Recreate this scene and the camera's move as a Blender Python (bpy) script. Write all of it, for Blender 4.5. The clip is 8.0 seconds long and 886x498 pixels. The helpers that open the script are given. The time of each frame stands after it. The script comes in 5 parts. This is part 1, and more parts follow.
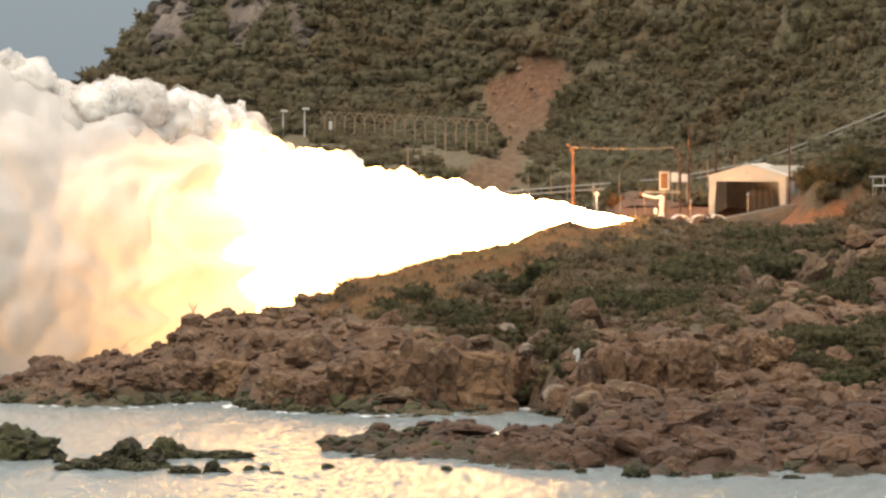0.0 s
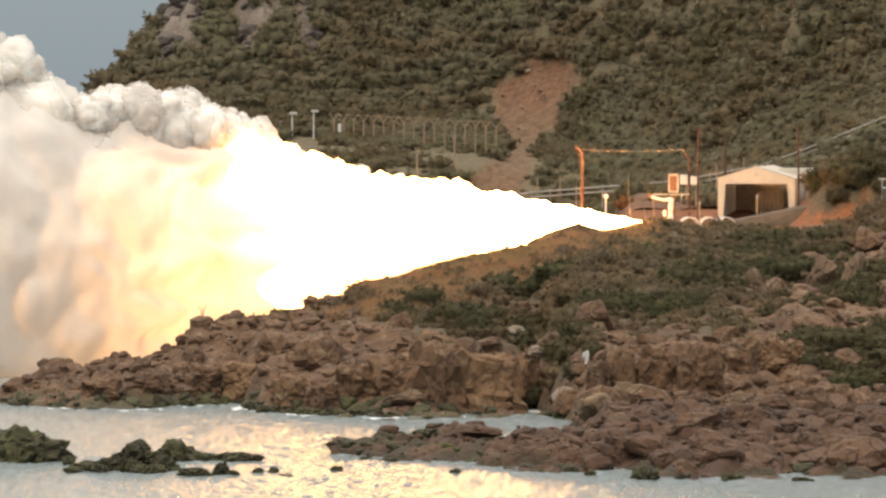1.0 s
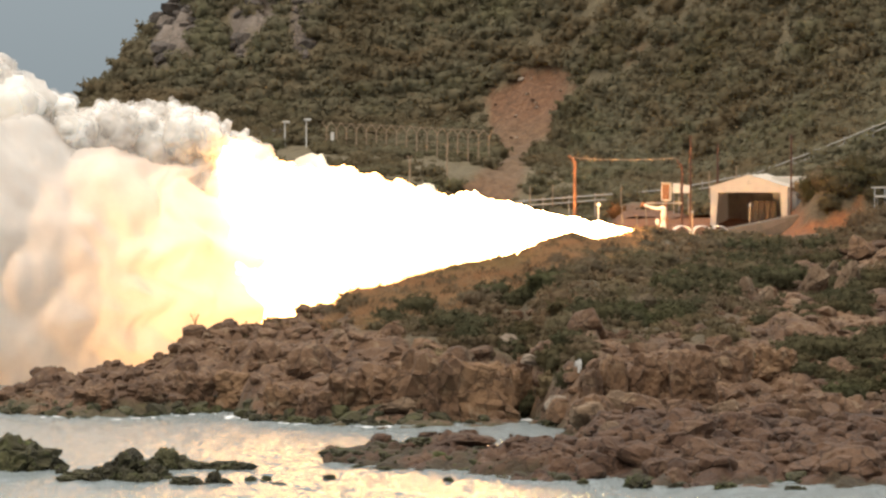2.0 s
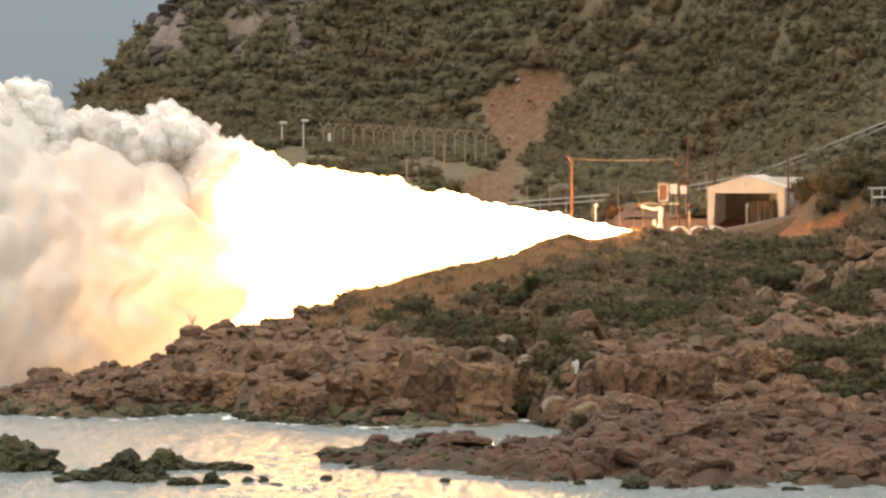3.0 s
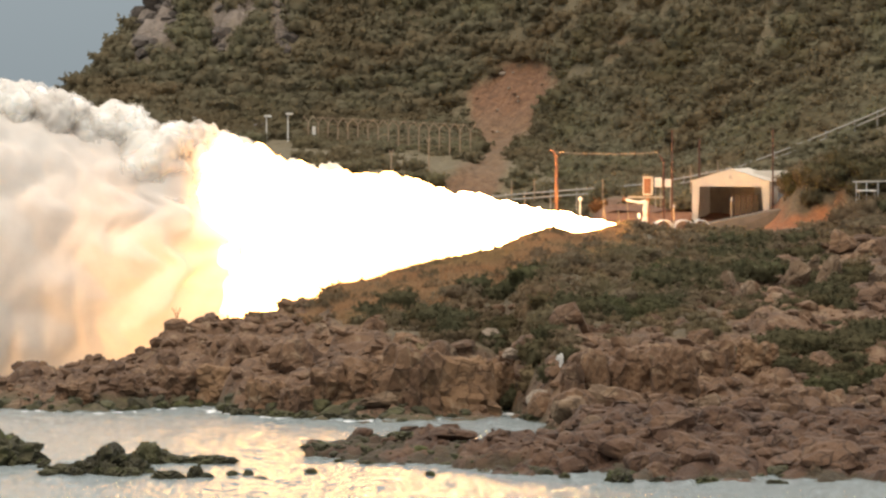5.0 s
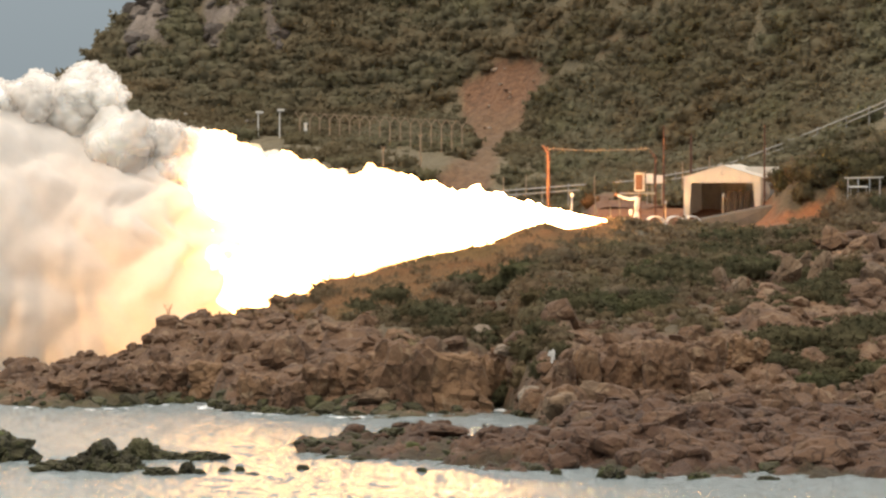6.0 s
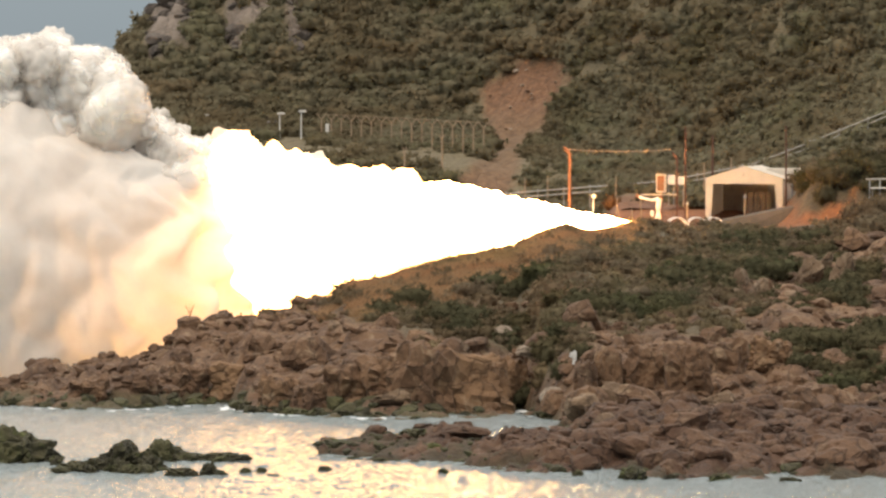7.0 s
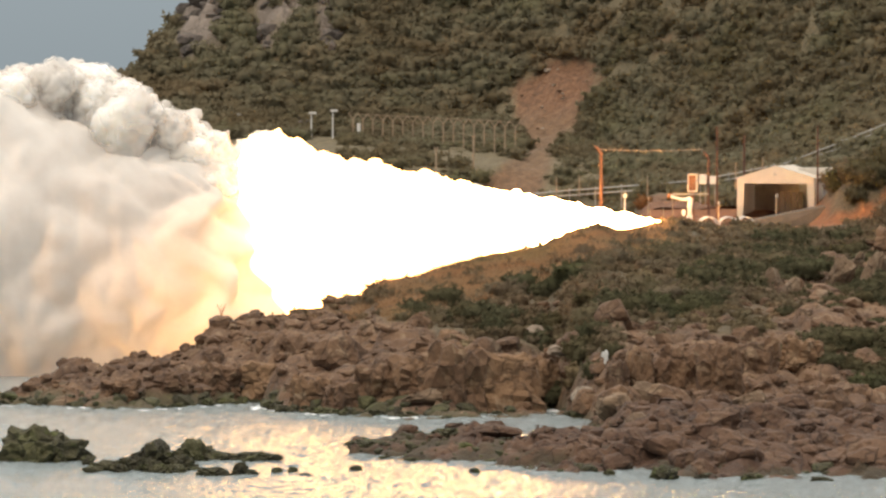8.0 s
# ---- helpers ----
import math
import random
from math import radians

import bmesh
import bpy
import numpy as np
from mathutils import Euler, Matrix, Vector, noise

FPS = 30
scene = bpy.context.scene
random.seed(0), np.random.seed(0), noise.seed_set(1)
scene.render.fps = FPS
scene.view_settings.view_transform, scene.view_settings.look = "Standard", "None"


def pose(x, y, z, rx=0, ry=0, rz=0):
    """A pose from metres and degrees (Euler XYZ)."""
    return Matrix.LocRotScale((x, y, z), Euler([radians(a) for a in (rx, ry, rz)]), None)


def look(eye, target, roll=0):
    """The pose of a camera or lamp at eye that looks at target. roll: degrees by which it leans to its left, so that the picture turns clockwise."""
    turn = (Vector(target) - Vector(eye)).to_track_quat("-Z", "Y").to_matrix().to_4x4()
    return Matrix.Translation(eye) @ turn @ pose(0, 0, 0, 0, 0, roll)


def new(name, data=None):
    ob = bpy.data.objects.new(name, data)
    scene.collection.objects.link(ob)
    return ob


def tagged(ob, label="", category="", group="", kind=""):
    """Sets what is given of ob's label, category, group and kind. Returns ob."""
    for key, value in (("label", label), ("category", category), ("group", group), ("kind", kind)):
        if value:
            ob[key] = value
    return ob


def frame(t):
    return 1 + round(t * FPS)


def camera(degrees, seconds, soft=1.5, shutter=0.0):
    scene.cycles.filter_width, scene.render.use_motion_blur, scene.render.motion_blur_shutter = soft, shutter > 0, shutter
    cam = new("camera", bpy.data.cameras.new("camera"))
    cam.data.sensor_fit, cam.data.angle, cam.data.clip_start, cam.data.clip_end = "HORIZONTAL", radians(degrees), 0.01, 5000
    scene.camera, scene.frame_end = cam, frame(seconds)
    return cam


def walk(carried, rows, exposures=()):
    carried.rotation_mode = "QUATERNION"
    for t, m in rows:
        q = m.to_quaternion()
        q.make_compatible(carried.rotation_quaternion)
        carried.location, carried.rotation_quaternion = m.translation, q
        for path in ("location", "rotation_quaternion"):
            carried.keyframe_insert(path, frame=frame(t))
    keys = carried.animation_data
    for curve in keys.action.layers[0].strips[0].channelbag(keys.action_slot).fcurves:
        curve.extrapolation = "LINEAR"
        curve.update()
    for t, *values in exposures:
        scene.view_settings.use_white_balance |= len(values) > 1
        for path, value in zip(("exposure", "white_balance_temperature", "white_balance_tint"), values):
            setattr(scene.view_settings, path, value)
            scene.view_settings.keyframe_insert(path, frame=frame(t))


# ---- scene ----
# The camera stands on a tripod across the bay, 22 m above the sea, and pans a little.
EYE_HEIGHT = 22.0
TURNS = (
    (0.0, 0.0000, -1.2501),
    (0.5, 0.0790, -1.2688),
    (1.0, 0.0699, -1.2323),
    (1.5, 0.0365, -1.1945),
    (1.7, 0.0282, -1.1785),
    (2.8, -0.0174, -1.1589),
    (3.0, -0.0087, -1.1611),
    (3.5, -0.0035, -1.1576),
    (4.0, -0.0590, -1.1898),
    (4.5, -0.1211, -1.2106),
    (4.7, -0.1259, -1.2045),
    (5.8, -0.1432, -1.2414),
    (6.0, -0.1914, -1.2405),
    (6.5, -0.2166, -1.2453),
    (7.0, -0.0256, -1.2314),
    (7.5, 0.1415, -1.2227),
    (8.0, 0.2166, -1.2353),
)
cam = camera(6.798, 8.0, soft=2.5)
walk(cam, [(t, pose(0, 0, EYE_HEIGHT, 90 + pitch, 0, yaw)) for t, yaw, pitch in TURNS])

# ---------------------------------------------------------------- light
SUN_ELEVATION, SUN_AZIMUTH = 52.0, 215.0
world = bpy.data.worlds.new("evening_sky")
scene.world = world
world.use_nodes = True
wt = world.node_tree
wt.nodes.clear()
w_out = wt.nodes.new("ShaderNodeOutputWorld")
w_bg = wt.nodes.new("ShaderNodeBackground")
w_sky = wt.nodes.new("ShaderNodeTexSky")
w_sky.sky_type = "NISHITA"
w_sky.sun_disc = False
w_sky.sun_elevation = radians(SUN_ELEVATION)
w_sky.sun_rotation = radians(SUN_AZIMUTH)
w_sky.dust_density = 3.0
# overcast veil: three times as bright overhead as at the horizon
w_geo = wt.nodes.new("ShaderNodeTexCoord")
w_sep = wt.nodes.new("ShaderNodeSeparateXYZ")
wt.links.new(w_geo.outputs["Generated"], w_sep.inputs[0])
w_up = wt.nodes.new("ShaderNodeMath")
w_up.operation, w_up.use_clamp = "MAXIMUM", True
w_up.inputs[1].default_value = 0.0
wt.links.new(w_sep.outputs[2], w_up.inputs[0])
w_lum = wt.nodes.new("ShaderNodeMath")
w_lum.operation = "MULTIPLY_ADD"
w_lum.inputs[1].default_value, w_lum.inputs[2].default_value = 1.9, 0.31
wt.links.new(w_up.outputs[0], w_lum.inputs[0])
w_veil = wt.nodes.new("ShaderNodeMix")
w_veil.data_type, w_veil.blend_type = "RGBA", "MULTIPLY"
w_veil.inputs[0].default_value = 1.0
w_tone = wt.nodes.new("ShaderNodeMix")
w_tone.data_type = "RGBA"
w_tone.inputs[6].default_value = (9.4, 10.9, 11.7, 1)
w_tone.inputs[7].default_value = (11.4, 10.4, 9.2, 1)
wt.links.new(w_up.outputs[0], w_tone.inputs[0])
wt.links.new(w_tone.outputs[2], w_veil.inputs[7])
wt.links.new(w_lum.outputs[0], w_veil.inputs[6])
w_mix = wt.nodes.new("ShaderNodeMix")
w_mix.data_type = "RGBA"
w_mix.inputs[0].default_value = 0.95
wt.links.new(w_sky.outputs[0], w_mix.inputs[6])
wt.links.new(w_veil.outputs[2], w_mix.inputs[7])
wt.links.new(w_mix.outputs[2], w_bg.inputs[0])
w_bg.inputs[1].default_value = 0.1
wt.links.new(w_bg.outputs[0], w_out.inputs[0])

sun = new("sun", bpy.data.lights.new("sun", "SUN"))
sun.data.energy, sun.data.angle, sun.data.color = 0.9, radians(12), (1.0, 0.78, 0.56)
az, el = radians(SUN_AZIMUTH), radians(SUN_ELEVATION)
sun_from = Vector((math.sin(az) * math.cos(el), math.cos(az) * math.cos(el), math.sin(el)))
sun.matrix_world = look(sun_from * 300, (0, 0, 0))
scene.view_settings.exposure = 0.06


# ---------------------------------------------------------------- materials
def mat_new(name):
    m = bpy.data.materials.new(name)
    m.use_nodes = True
    nt = m.node_tree
    nt.nodes.clear()
    out = nt.nodes.new("ShaderNodeOutputMaterial")
    return m, nt, out


def noise_node(nt, vec, scale, detail=6.0, rough=0.6, dist=0.0):
    n = nt.nodes.new("ShaderNodeTexNoise")
    n.inputs["Scale"].default_value = scale
    n.inputs["Detail"].default_value = detail
    n.inputs["Roughness"].default_value = rough
    n.inputs["Distortion"].default_value = dist
    nt.links.new(vec, n.inputs["Vector"])
    return n.outputs[0]


def ramp(nt, fac, stops):
    n = nt.nodes.new("ShaderNodeValToRGB")
    els = n.color_ramp.elements
    while len(els) < len(stops):
        els.new(0.5)
    for e, (p, c) in zip(els, stops):
        e.position, e.color = p, (*c, 1)
    nt.links.new(fac, n.inputs[0])
    return n.outputs[0]


def mix_rgb(nt, fac, a, b, blend="MIX"):
    n = nt.nodes.new("ShaderNodeMix")
    n.data_type, n.blend_type = "RGBA", blend
    for sock, v in ((n.inputs[0], fac), (n.inputs[6], a), (n.inputs[7], b)):
        if hasattr(v, "is_linked"):
            nt.links.new(v, sock)
        elif isinstance(v, tuple):
            sock.default_value = (*v, 1)
        else:
            sock.default_value = v
    return n.outputs[2]


def bsdf(nt, out, color, rough=0.8, metal=0.0, bump=None, strength=0.5, dist=0.1):
    b = nt.nodes.new("ShaderNodeBsdfPrincipled")
    b.inputs["Roughness"].default_value = rough
    b.inputs["Metallic"].default_value = metal
    if isinstance(color, tuple):
        b.inputs["Base Color"].default_value = (*color, 1)
    else:
        nt.links.new(color, b.inputs["Base Color"])
    if bump is not None:
        n = nt.nodes.new("ShaderNodeBump")
        n.inputs["Strength"].default_value, n.inputs["Distance"].default_value = strength, dist
        nt.links.new(bump, n.inputs["Height"])
        nt.links.new(n.outputs[0], b.inputs["Normal"])
    nt.links.new(b.outputs[0], out.inputs[0])
    return b


def coords(nt, which="Object"):
    return nt.nodes.new("ShaderNodeTexCoord").outputs[which]


def world_pos(nt):
    return nt.nodes.new("ShaderNodeNewGeometry").outputs["Position"]


def attr(nt, name):
    n = nt.nodes.new("ShaderNodeAttribute")
    n.attribute_name = name
    return n.outputs["Fac"]


def obj_random(nt):
    return nt.nodes.new("ShaderNodeObjectInfo").outputs["Random"]


def rock_surface(nt, v, dark, mid, light, pale):
    """Colour and relief of broken rock: patches, grain, cracks and pale weathered spots."""
    big = noise_node(nt, v, 0.22, 5)
    c = ramp(nt, big, [(0.32, dark), (0.5, mid), (0.66, light)])
    fine = noise_node(nt, v, 2.2, 10, 0.78)
    c = mix_rgb(nt, ramp(nt, fine, [(0.34, (0.55, 0.55, 0.55)), (0.5, (0, 0, 0))]), c, tuple(0.5 * q for q in dark))
    spot = noise_node(nt, v, 0.9, 7, 0.7, 1.0)
    c = mix_rgb(nt, ramp(nt, spot, [(0.54, (0, 0, 0)), (0.7, (0.75, 0.75, 0.75))]), c, pale)
    vo = nt.nodes.new("ShaderNodeTexVoronoi")
    vo.feature = "DISTANCE_TO_EDGE"
    vo.inputs["Scale"].default_value = 0.5
    warp = nt.nodes.new("ShaderNodeVectorMath")
    warp.operation = "ADD"
    wn = nt.nodes.new("ShaderNodeTexNoise")
    wn.inputs["Scale"].default_value, wn.inputs["Detail"].default_value = 1.2, 5
    nt.links.new(v, wn.inputs["Vector"])
    nt.links.new(v, warp.inputs[0])
    nt.links.new(wn.outputs["Color"], warp.inputs[1])
    nt.links.new(warp.outputs[0], vo.inputs["Vector"])
    crack = ramp(nt, vo.outputs["Distance"], [(0.0, (0.35, 0.35, 0.35)), (0.05, (1, 1, 1))])
    c = mix_rgb(nt, crack, tuple(0.65 * q for q in dark), c)
    h = nt.nodes.new("ShaderNodeMath")
    h.operation = "MULTIPLY_ADD"
    h.inputs[1].default_value = 0.5
    nt.links.new(crack, h.inputs[0])
    nt.links.new(noise_node(nt, v, 1.4, 9, 0.62), h.inputs[2])
    return c, h.outputs[0]


def rock_material(name, dark, mid, light, pale):
    m, nt, out = mat_new(name)
    c, h = rock_surface(nt, world_pos(nt), dark, mid, light, pale)
    bsdf(nt, out, c, 0.88, bump=h, strength=0.7, dist=0.4)
    return m


M_ROCK = rock_material("brown_rock", (0.065, 0.034, 0.018), (0.122, 0.066, 0.034), (0.175, 0.099, 0.051), (0.275, 0.195, 0.12))
# M_ROCK about half as bright again: sun on the cliff put into the colour
M_SUNNY = rock_material("sunny_ochre_rock", (0.099, 0.053, 0.026), (0.178, 0.099, 0.049), (0.244, 0.145, 0.076), (0.33, 0.244, 0.158))
# M_ROCK made about a third darker, for rock on the low ledge
M_LEDGE = rock_material("dark_brown_rock", (0.042, 0.021, 0.011), (0.08, 0.04, 0.021), (0.115, 0.061, 0.032), (0.18, 0.12, 0.075))
M_REEF = rock_material("weedy_rock", (0.025, 0.021, 0.009), (0.05, 0.044, 0.019), (0.07, 0.067, 0.023), (0.082, 0.101, 0.023))
M_CLIFF = rock_material("cliff_rock", (0.054, 0.044, 0.036), (0.089, 0.071, 0.059), (0.124, 0.1, 0.084), (0.184, 0.152, 0.127))
M_PALE = rock_material("pale_stone", (0.15, 0.11, 0.075), (0.25, 0.195, 0.145), (0.34, 0.28, 0.215), (0.45, 0.39, 0.32))
M_GREY = rock_material("grey_rock", (0.09, 0.056, 0.033), (0.16, 0.103, 0.06), (0.225, 0.15, 0.092), (0.33, 0.25, 0.17))


# default soil: orange earth, more saturated for the flame's light on bank and pad
def ground_material(name, scrub_cols, rock_cols, soil_cols=((0.11, 0.039, 0.012), (0.21, 0.074, 0.023), (0.28, 0.108, 0.036))):
    m, nt, out = mat_new(name)
    v = world_pos(nt)
    n2 = noise_node(nt, v, 1.6, 9, 0.72)
    rock, relief = rock_surface(nt, v, *rock_cols)
    scrub = ramp(nt, n2, [(0.3, scrub_cols[0]), (0.5, scrub_cols[1]), (0.7, scrub_cols[2])])
    soil = ramp(nt, n2, [(0.3, soil_cols[0]), (0.5, soil_cols[1]), (0.72, soil_cols[2])])
    c = mix_rgb(nt, attr(nt, "scrub"), rock, scrub)
    c = mix_rgb(nt, attr(nt, "soil"), c, soil)
    weed = ramp(nt, n2, [(0.3, (0.032, 0.027, 0.012)), (0.55, (0.07, 0.056, 0.026)), (0.75, (0.1, 0.1, 0.034))])
    c = mix_rgb(nt, attr(nt, "weed"), c, weed)
    # darker and redder by the ledge mask
    c = mix_rgb(nt, attr(nt, "ledge_dark"), c, mix_rgb(nt, 1.0, c, (0.56, 0.49, 0.47), "MULTIPLY"))
    bsdf(nt, out, c, 0.9, bump=relief, strength=0.7, dist=0.4)
    return m


M_GROUND = ground_material("headland_ground", ((0.05, 0.038, 0.02), (0.085, 0.063, 0.033), (0.13, 0.092, 0.048)),
                           ((0.064, 0.034, 0.019), (0.118, 0.065, 0.035), (0.168, 0.098, 0.053), (0.265, 0.19, 0.12)))
M_HILLSIDE = ground_material("hillside_ground", ((0.08, 0.064, 0.038), (0.125, 0.1, 0.056), (0.175, 0.138, 0.078)),
                             ((0.1, 0.08, 0.066), (0.165, 0.132, 0.11), (0.23, 0.185, 0.155), (0.34, 0.28, 0.235)),
                             ((0.075, 0.034, 0.017), (0.15, 0.065, 0.031), (0.25, 0.122, 0.062)))


def leaf_material(name, dark, mid, light):
    m, nt, out = mat_new(name)
    geo = nt.nodes.new("ShaderNodeNewGeometry")
    c = ramp(nt, geo.outputs["Random Per Island"], [(0.0, dark), (0.5, mid), (1.0, light)])
    # wide patches of greener and of drier growth
    drift = noise_node(nt, world_pos(nt), 0.11, 4, 0.6, 0.5)
    c = mix_rgb(nt, ramp(nt, drift, [(0.35, (0.55, 0.55, 0.55)), (0.5, (0, 0, 0))]), c, mix_rgb(nt, 1.0, c, (0.92, 1.04, 0.78), "MULTIPLY"))
    c = mix_rgb(nt, ramp(nt, drift, [(0.52, (0, 0, 0)), (0.66, (0.8, 0.8, 0.8))]), c, mix_rgb(nt, 1.0, c, (1.15, 0.93, 0.82), "MULTIPLY"))
    tint = attr(nt, "tint")
    c = mix_rgb(nt, tint, c, mix_rgb(nt, 0.75, c, (0.15, 0.113, 0.065)))
    rnd = obj_random(nt)
    c = mix_rgb(nt, ramp(nt, rnd, [(0.2, (0, 0, 0)), (1.0, (0.6, 0.6, 0.6))]), c, mix_rgb(nt, 0.6, c, (0.15, 0.115, 0.065)))
    d = nt.nodes.new("ShaderNodeBsdfDiffuse")
    tl = nt.nodes.new("ShaderNodeBsdfTranslucent")
    nt.links.new(c, d.inputs[0])
    nt.links.new(c, tl.inputs[0])
    mx = nt.nodes.new("ShaderNodeMixShader")
    mx.inputs[0].default_value = 0.5
    nt.links.new(d.outputs[0], mx.inputs[1])
    nt.links.new(tl.outputs[0], mx.inputs[2])
    nt.links.new(mx.outputs[0], out.inputs[0])
    return m


M_SHRUB = leaf_material("scrub_leaves", (0.149, 0.119, 0.081), (0.18, 0.144, 0.099), (0.216, 0.174, 0.12))
M_GREEN = leaf_material("green_leaves", (0.073, 0.07, 0.043), (0.095, 0.091, 0.054), (0.12, 0.116, 0.068))
M_DRY = leaf_material("dry_grass", (0.17, 0.125, 0.08), (0.26, 0.195, 0.125), (0.36, 0.275, 0.18))
# dry grass, bright and reddish: the flame's glow on the crest is in its colour
M_GLOW_STRAW = leaf_material("glow_tinted_straw", (0.34, 0.215, 0.12), (0.42, 0.27, 0.155), (0.5, 0.33, 0.195))
# paler than the other leaves: haze over the hill is put into their colour
M_HILL = leaf_material("hill_leaves", (0.192, 0.179, 0.122), (0.215, 0.2, 0.137), (0.24, 0.223, 0.152))


def plain(name, color, rough=0.6, metal=0.0, vary=0.18, scale=3.0, wear=None):
    m, nt, out = mat_new(name)
    v = coords(nt)
    n = noise_node(nt, v, scale, 8, 0.7)
    lo = tuple(x * (1 - vary) for x in color)
    hi = tuple(min(1, x * (1 + vary)) for x in color)
    c = ramp(nt, n, [(0.3, lo), (0.7, hi)])
    if wear:
        w = noise_node(nt, v, scale * 0.6, 9, 0.8, 0.8)
        c = mix_rgb(nt, ramp(nt, w, [(0.56, (0, 0, 0)), (0.66, (1, 1, 1))]), c, wear)
    bsdf(nt, out, c, rough, metal, bump=n, strength=0.25, dist=0.02)
    return m


def fabric_material():
    """Thin tent cloth that lets some daylight through."""
    m, nt, out = mat_new("warm_lit_tent_fabric")
    n = noise_node(nt, coords(nt), 1.2, 8, 0.7)
    # white cloth; the warm light falling on it is put into the colour
    c = ramp(nt, n, [(0.3, (0.64, 0.58, 0.5)), (0.7, (0.72, 0.66, 0.58))])
    d = nt.nodes.new("ShaderNodeBsdfDiffuse")
    tl = nt.nodes.new("ShaderNodeBsdfTranslucent")
    nt.links.new(c, d.inputs[0])
    nt.links.new(c, tl.inputs[0])
    mx = nt.nodes.new("ShaderNodeMixShader")
    mx.inputs[0].default_value = 0.3
    nt.links.new(d.outputs[0], mx.inputs[1])
    nt.links.new(tl.outputs[0], mx.inputs[2])
    nt.links.new(mx.outputs[0], out.inputs[0])
    return m


M_FABRIC = fabric_material()
M_RUST = plain("rusty_steel", (0.25, 0.11, 0.05), 0.7, vary=0.3, scale=4, wear=(0.2, 0.09, 0.05))
M_OLDRUST = plain("old_dark_rust", (0.1, 0.045, 0.028), 0.8, vary=0.3, scale=4)
M_STEEL = plain("galvanised_steel", (0.3, 0.28, 0.25), 0.55, 0.3, scale=5)
M_WHITE = plain("white_paint", (0.6, 0.58, 0.54), 0.5, vary=0.08, scale=4)
M_GREYP = plain("grey_paint", (0.3, 0.31, 0.31), 0.5, scale=4)
M_POST = plain("weathered_post", (0.32, 0.23, 0.15), 0.85, vary=0.25, scale=4)


def water_material():
    m, nt, out = mat_new("sea_water")
    v = world_pos(nt)
    mp = nt.nodes.new("ShaderNodeMapping")
    mp.inputs["Scale"].default_value = (1.0, 0.3, 1.0)
    nt.links.new(v, mp.inputs[0])
    n1 = noise_node(nt, mp.outputs[0], 1.0, 6, 0.68, 0.4)
    n2 = noise_node(nt, mp.outputs[0], 5.0, 5, 0.65, 0.3)
    s = nt.nodes.new("ShaderNodeMath")
    s.operation = "MULTIPLY_ADD"
    s.inputs[1].default_value = 0.3
    nt.links.new(n2, s.inputs[0])
    nt.links.new(n1, s.inputs[2])
    b = bsdf(nt, out, (0.3, 0.35, 0.36), 0.14, bump=s.outputs[0], strength=1.0, dist=0.9)
    b.inputs["IOR"].default_value = 1.33
    return m


M_WATER = water_material()
M_FOAM = plain("sea_foam", (0.8, 0.82, 0.82), 0.7, vary=0.05)


def flame_material(name, color, strength, vary):
    m, nt, out = mat_new(name)
    n = noise_node(nt, coords(nt), 0.5, 4, 0.6)
    e = nt.nodes.new("ShaderNodeEmission")
    e.inputs[0].default_value = (*color, 1)
    r = nt.nodes.new("ShaderNodeMapRange")
    r.inputs[1].default_value, r.inputs[2].default_value = 0.3, 0.7
    r.inputs[3].default_value, r.inputs[4].default_value = strength * (1 - vary), strength * (1 + vary)
    nt.links.new(n, r.inputs[0])
    nt.links.new(r.outputs[0], e.inputs[1])
    nt.links.new(e.outputs[0], out.inputs[0])
    return m


M_FLAME = flame_material("white_hot_flame", (1.0, 0.55, 0.22), 8.0, 0.3)


def jet_material():
    """Burning fiercest a few metres out, cooling along the jet's own x axis."""
    m, nt, out = mat_new("white_hot_jet")
    v = coords(nt)
    sep = nt.nodes.new("ShaderNodeSeparateXYZ")
    nt.links.new(v, sep.inputs[0])
    heat = nt.nodes.new("ShaderNodeMapRange")
    heat.interpolation_type = "SMOOTHSTEP"
    for i, q in ((1, 4.0), (2, 17.0), (3, 160.0), (4, 12.0)):
        heat.inputs[i].default_value = q
    nt.links.new(sep.outputs[0], heat.inputs[0])
    fade = nt.nodes.new("ShaderNodeMapRange")
    fade.interpolation_type = "SMOOTHSTEP"
    for i, q in ((1, 32.0), (2, 46.0), (3, 1.0), (4, 0.36)):
        fade.inputs[i].default_value = q
    nt.links.new(sep.outputs[0], fade.inputs[0])
    burn = nt.nodes.new("ShaderNodeMapRange")
    burn.interpolation_type = "SMOOTHSTEP"
    for i, q in ((1, 0.0), (2, 4.0), (3, 0.45), (4, 1.0)):
        burn.inputs[i].default_value = q
    nt.links.new(sep.outputs[0], burn.inputs[0])
    both = nt.nodes.new("ShaderNodeMath")
    both.operation = "MULTIPLY"
    nt.links.new(heat.outputs[0], both.inputs[0])
    nt.links.new(burn.outputs[0], both.inputs[1])
    glow = nt.nodes.new("ShaderNodeMath")
    glow.operation = "MULTIPLY"
    nt.links.new(both.outputs[0], glow.inputs[0])
    nt.links.new(fade.outputs[0], glow.inputs[1])
    e = nt.nodes.new("ShaderNodeEmission")
    e.inputs[0].default_value = (1.0, 0.5, 0.17, 1)
    nt.links.new(glow.outputs[0], e.inputs[1])
    nt.links.new(e.outputs[0], out.inputs[0])
    return m


M_JET = jet_material()
M_FLAME_EDGE = flame_material("pale_flame_edge", (1.0, 0.82, 0.58), 1.5, 0.35)


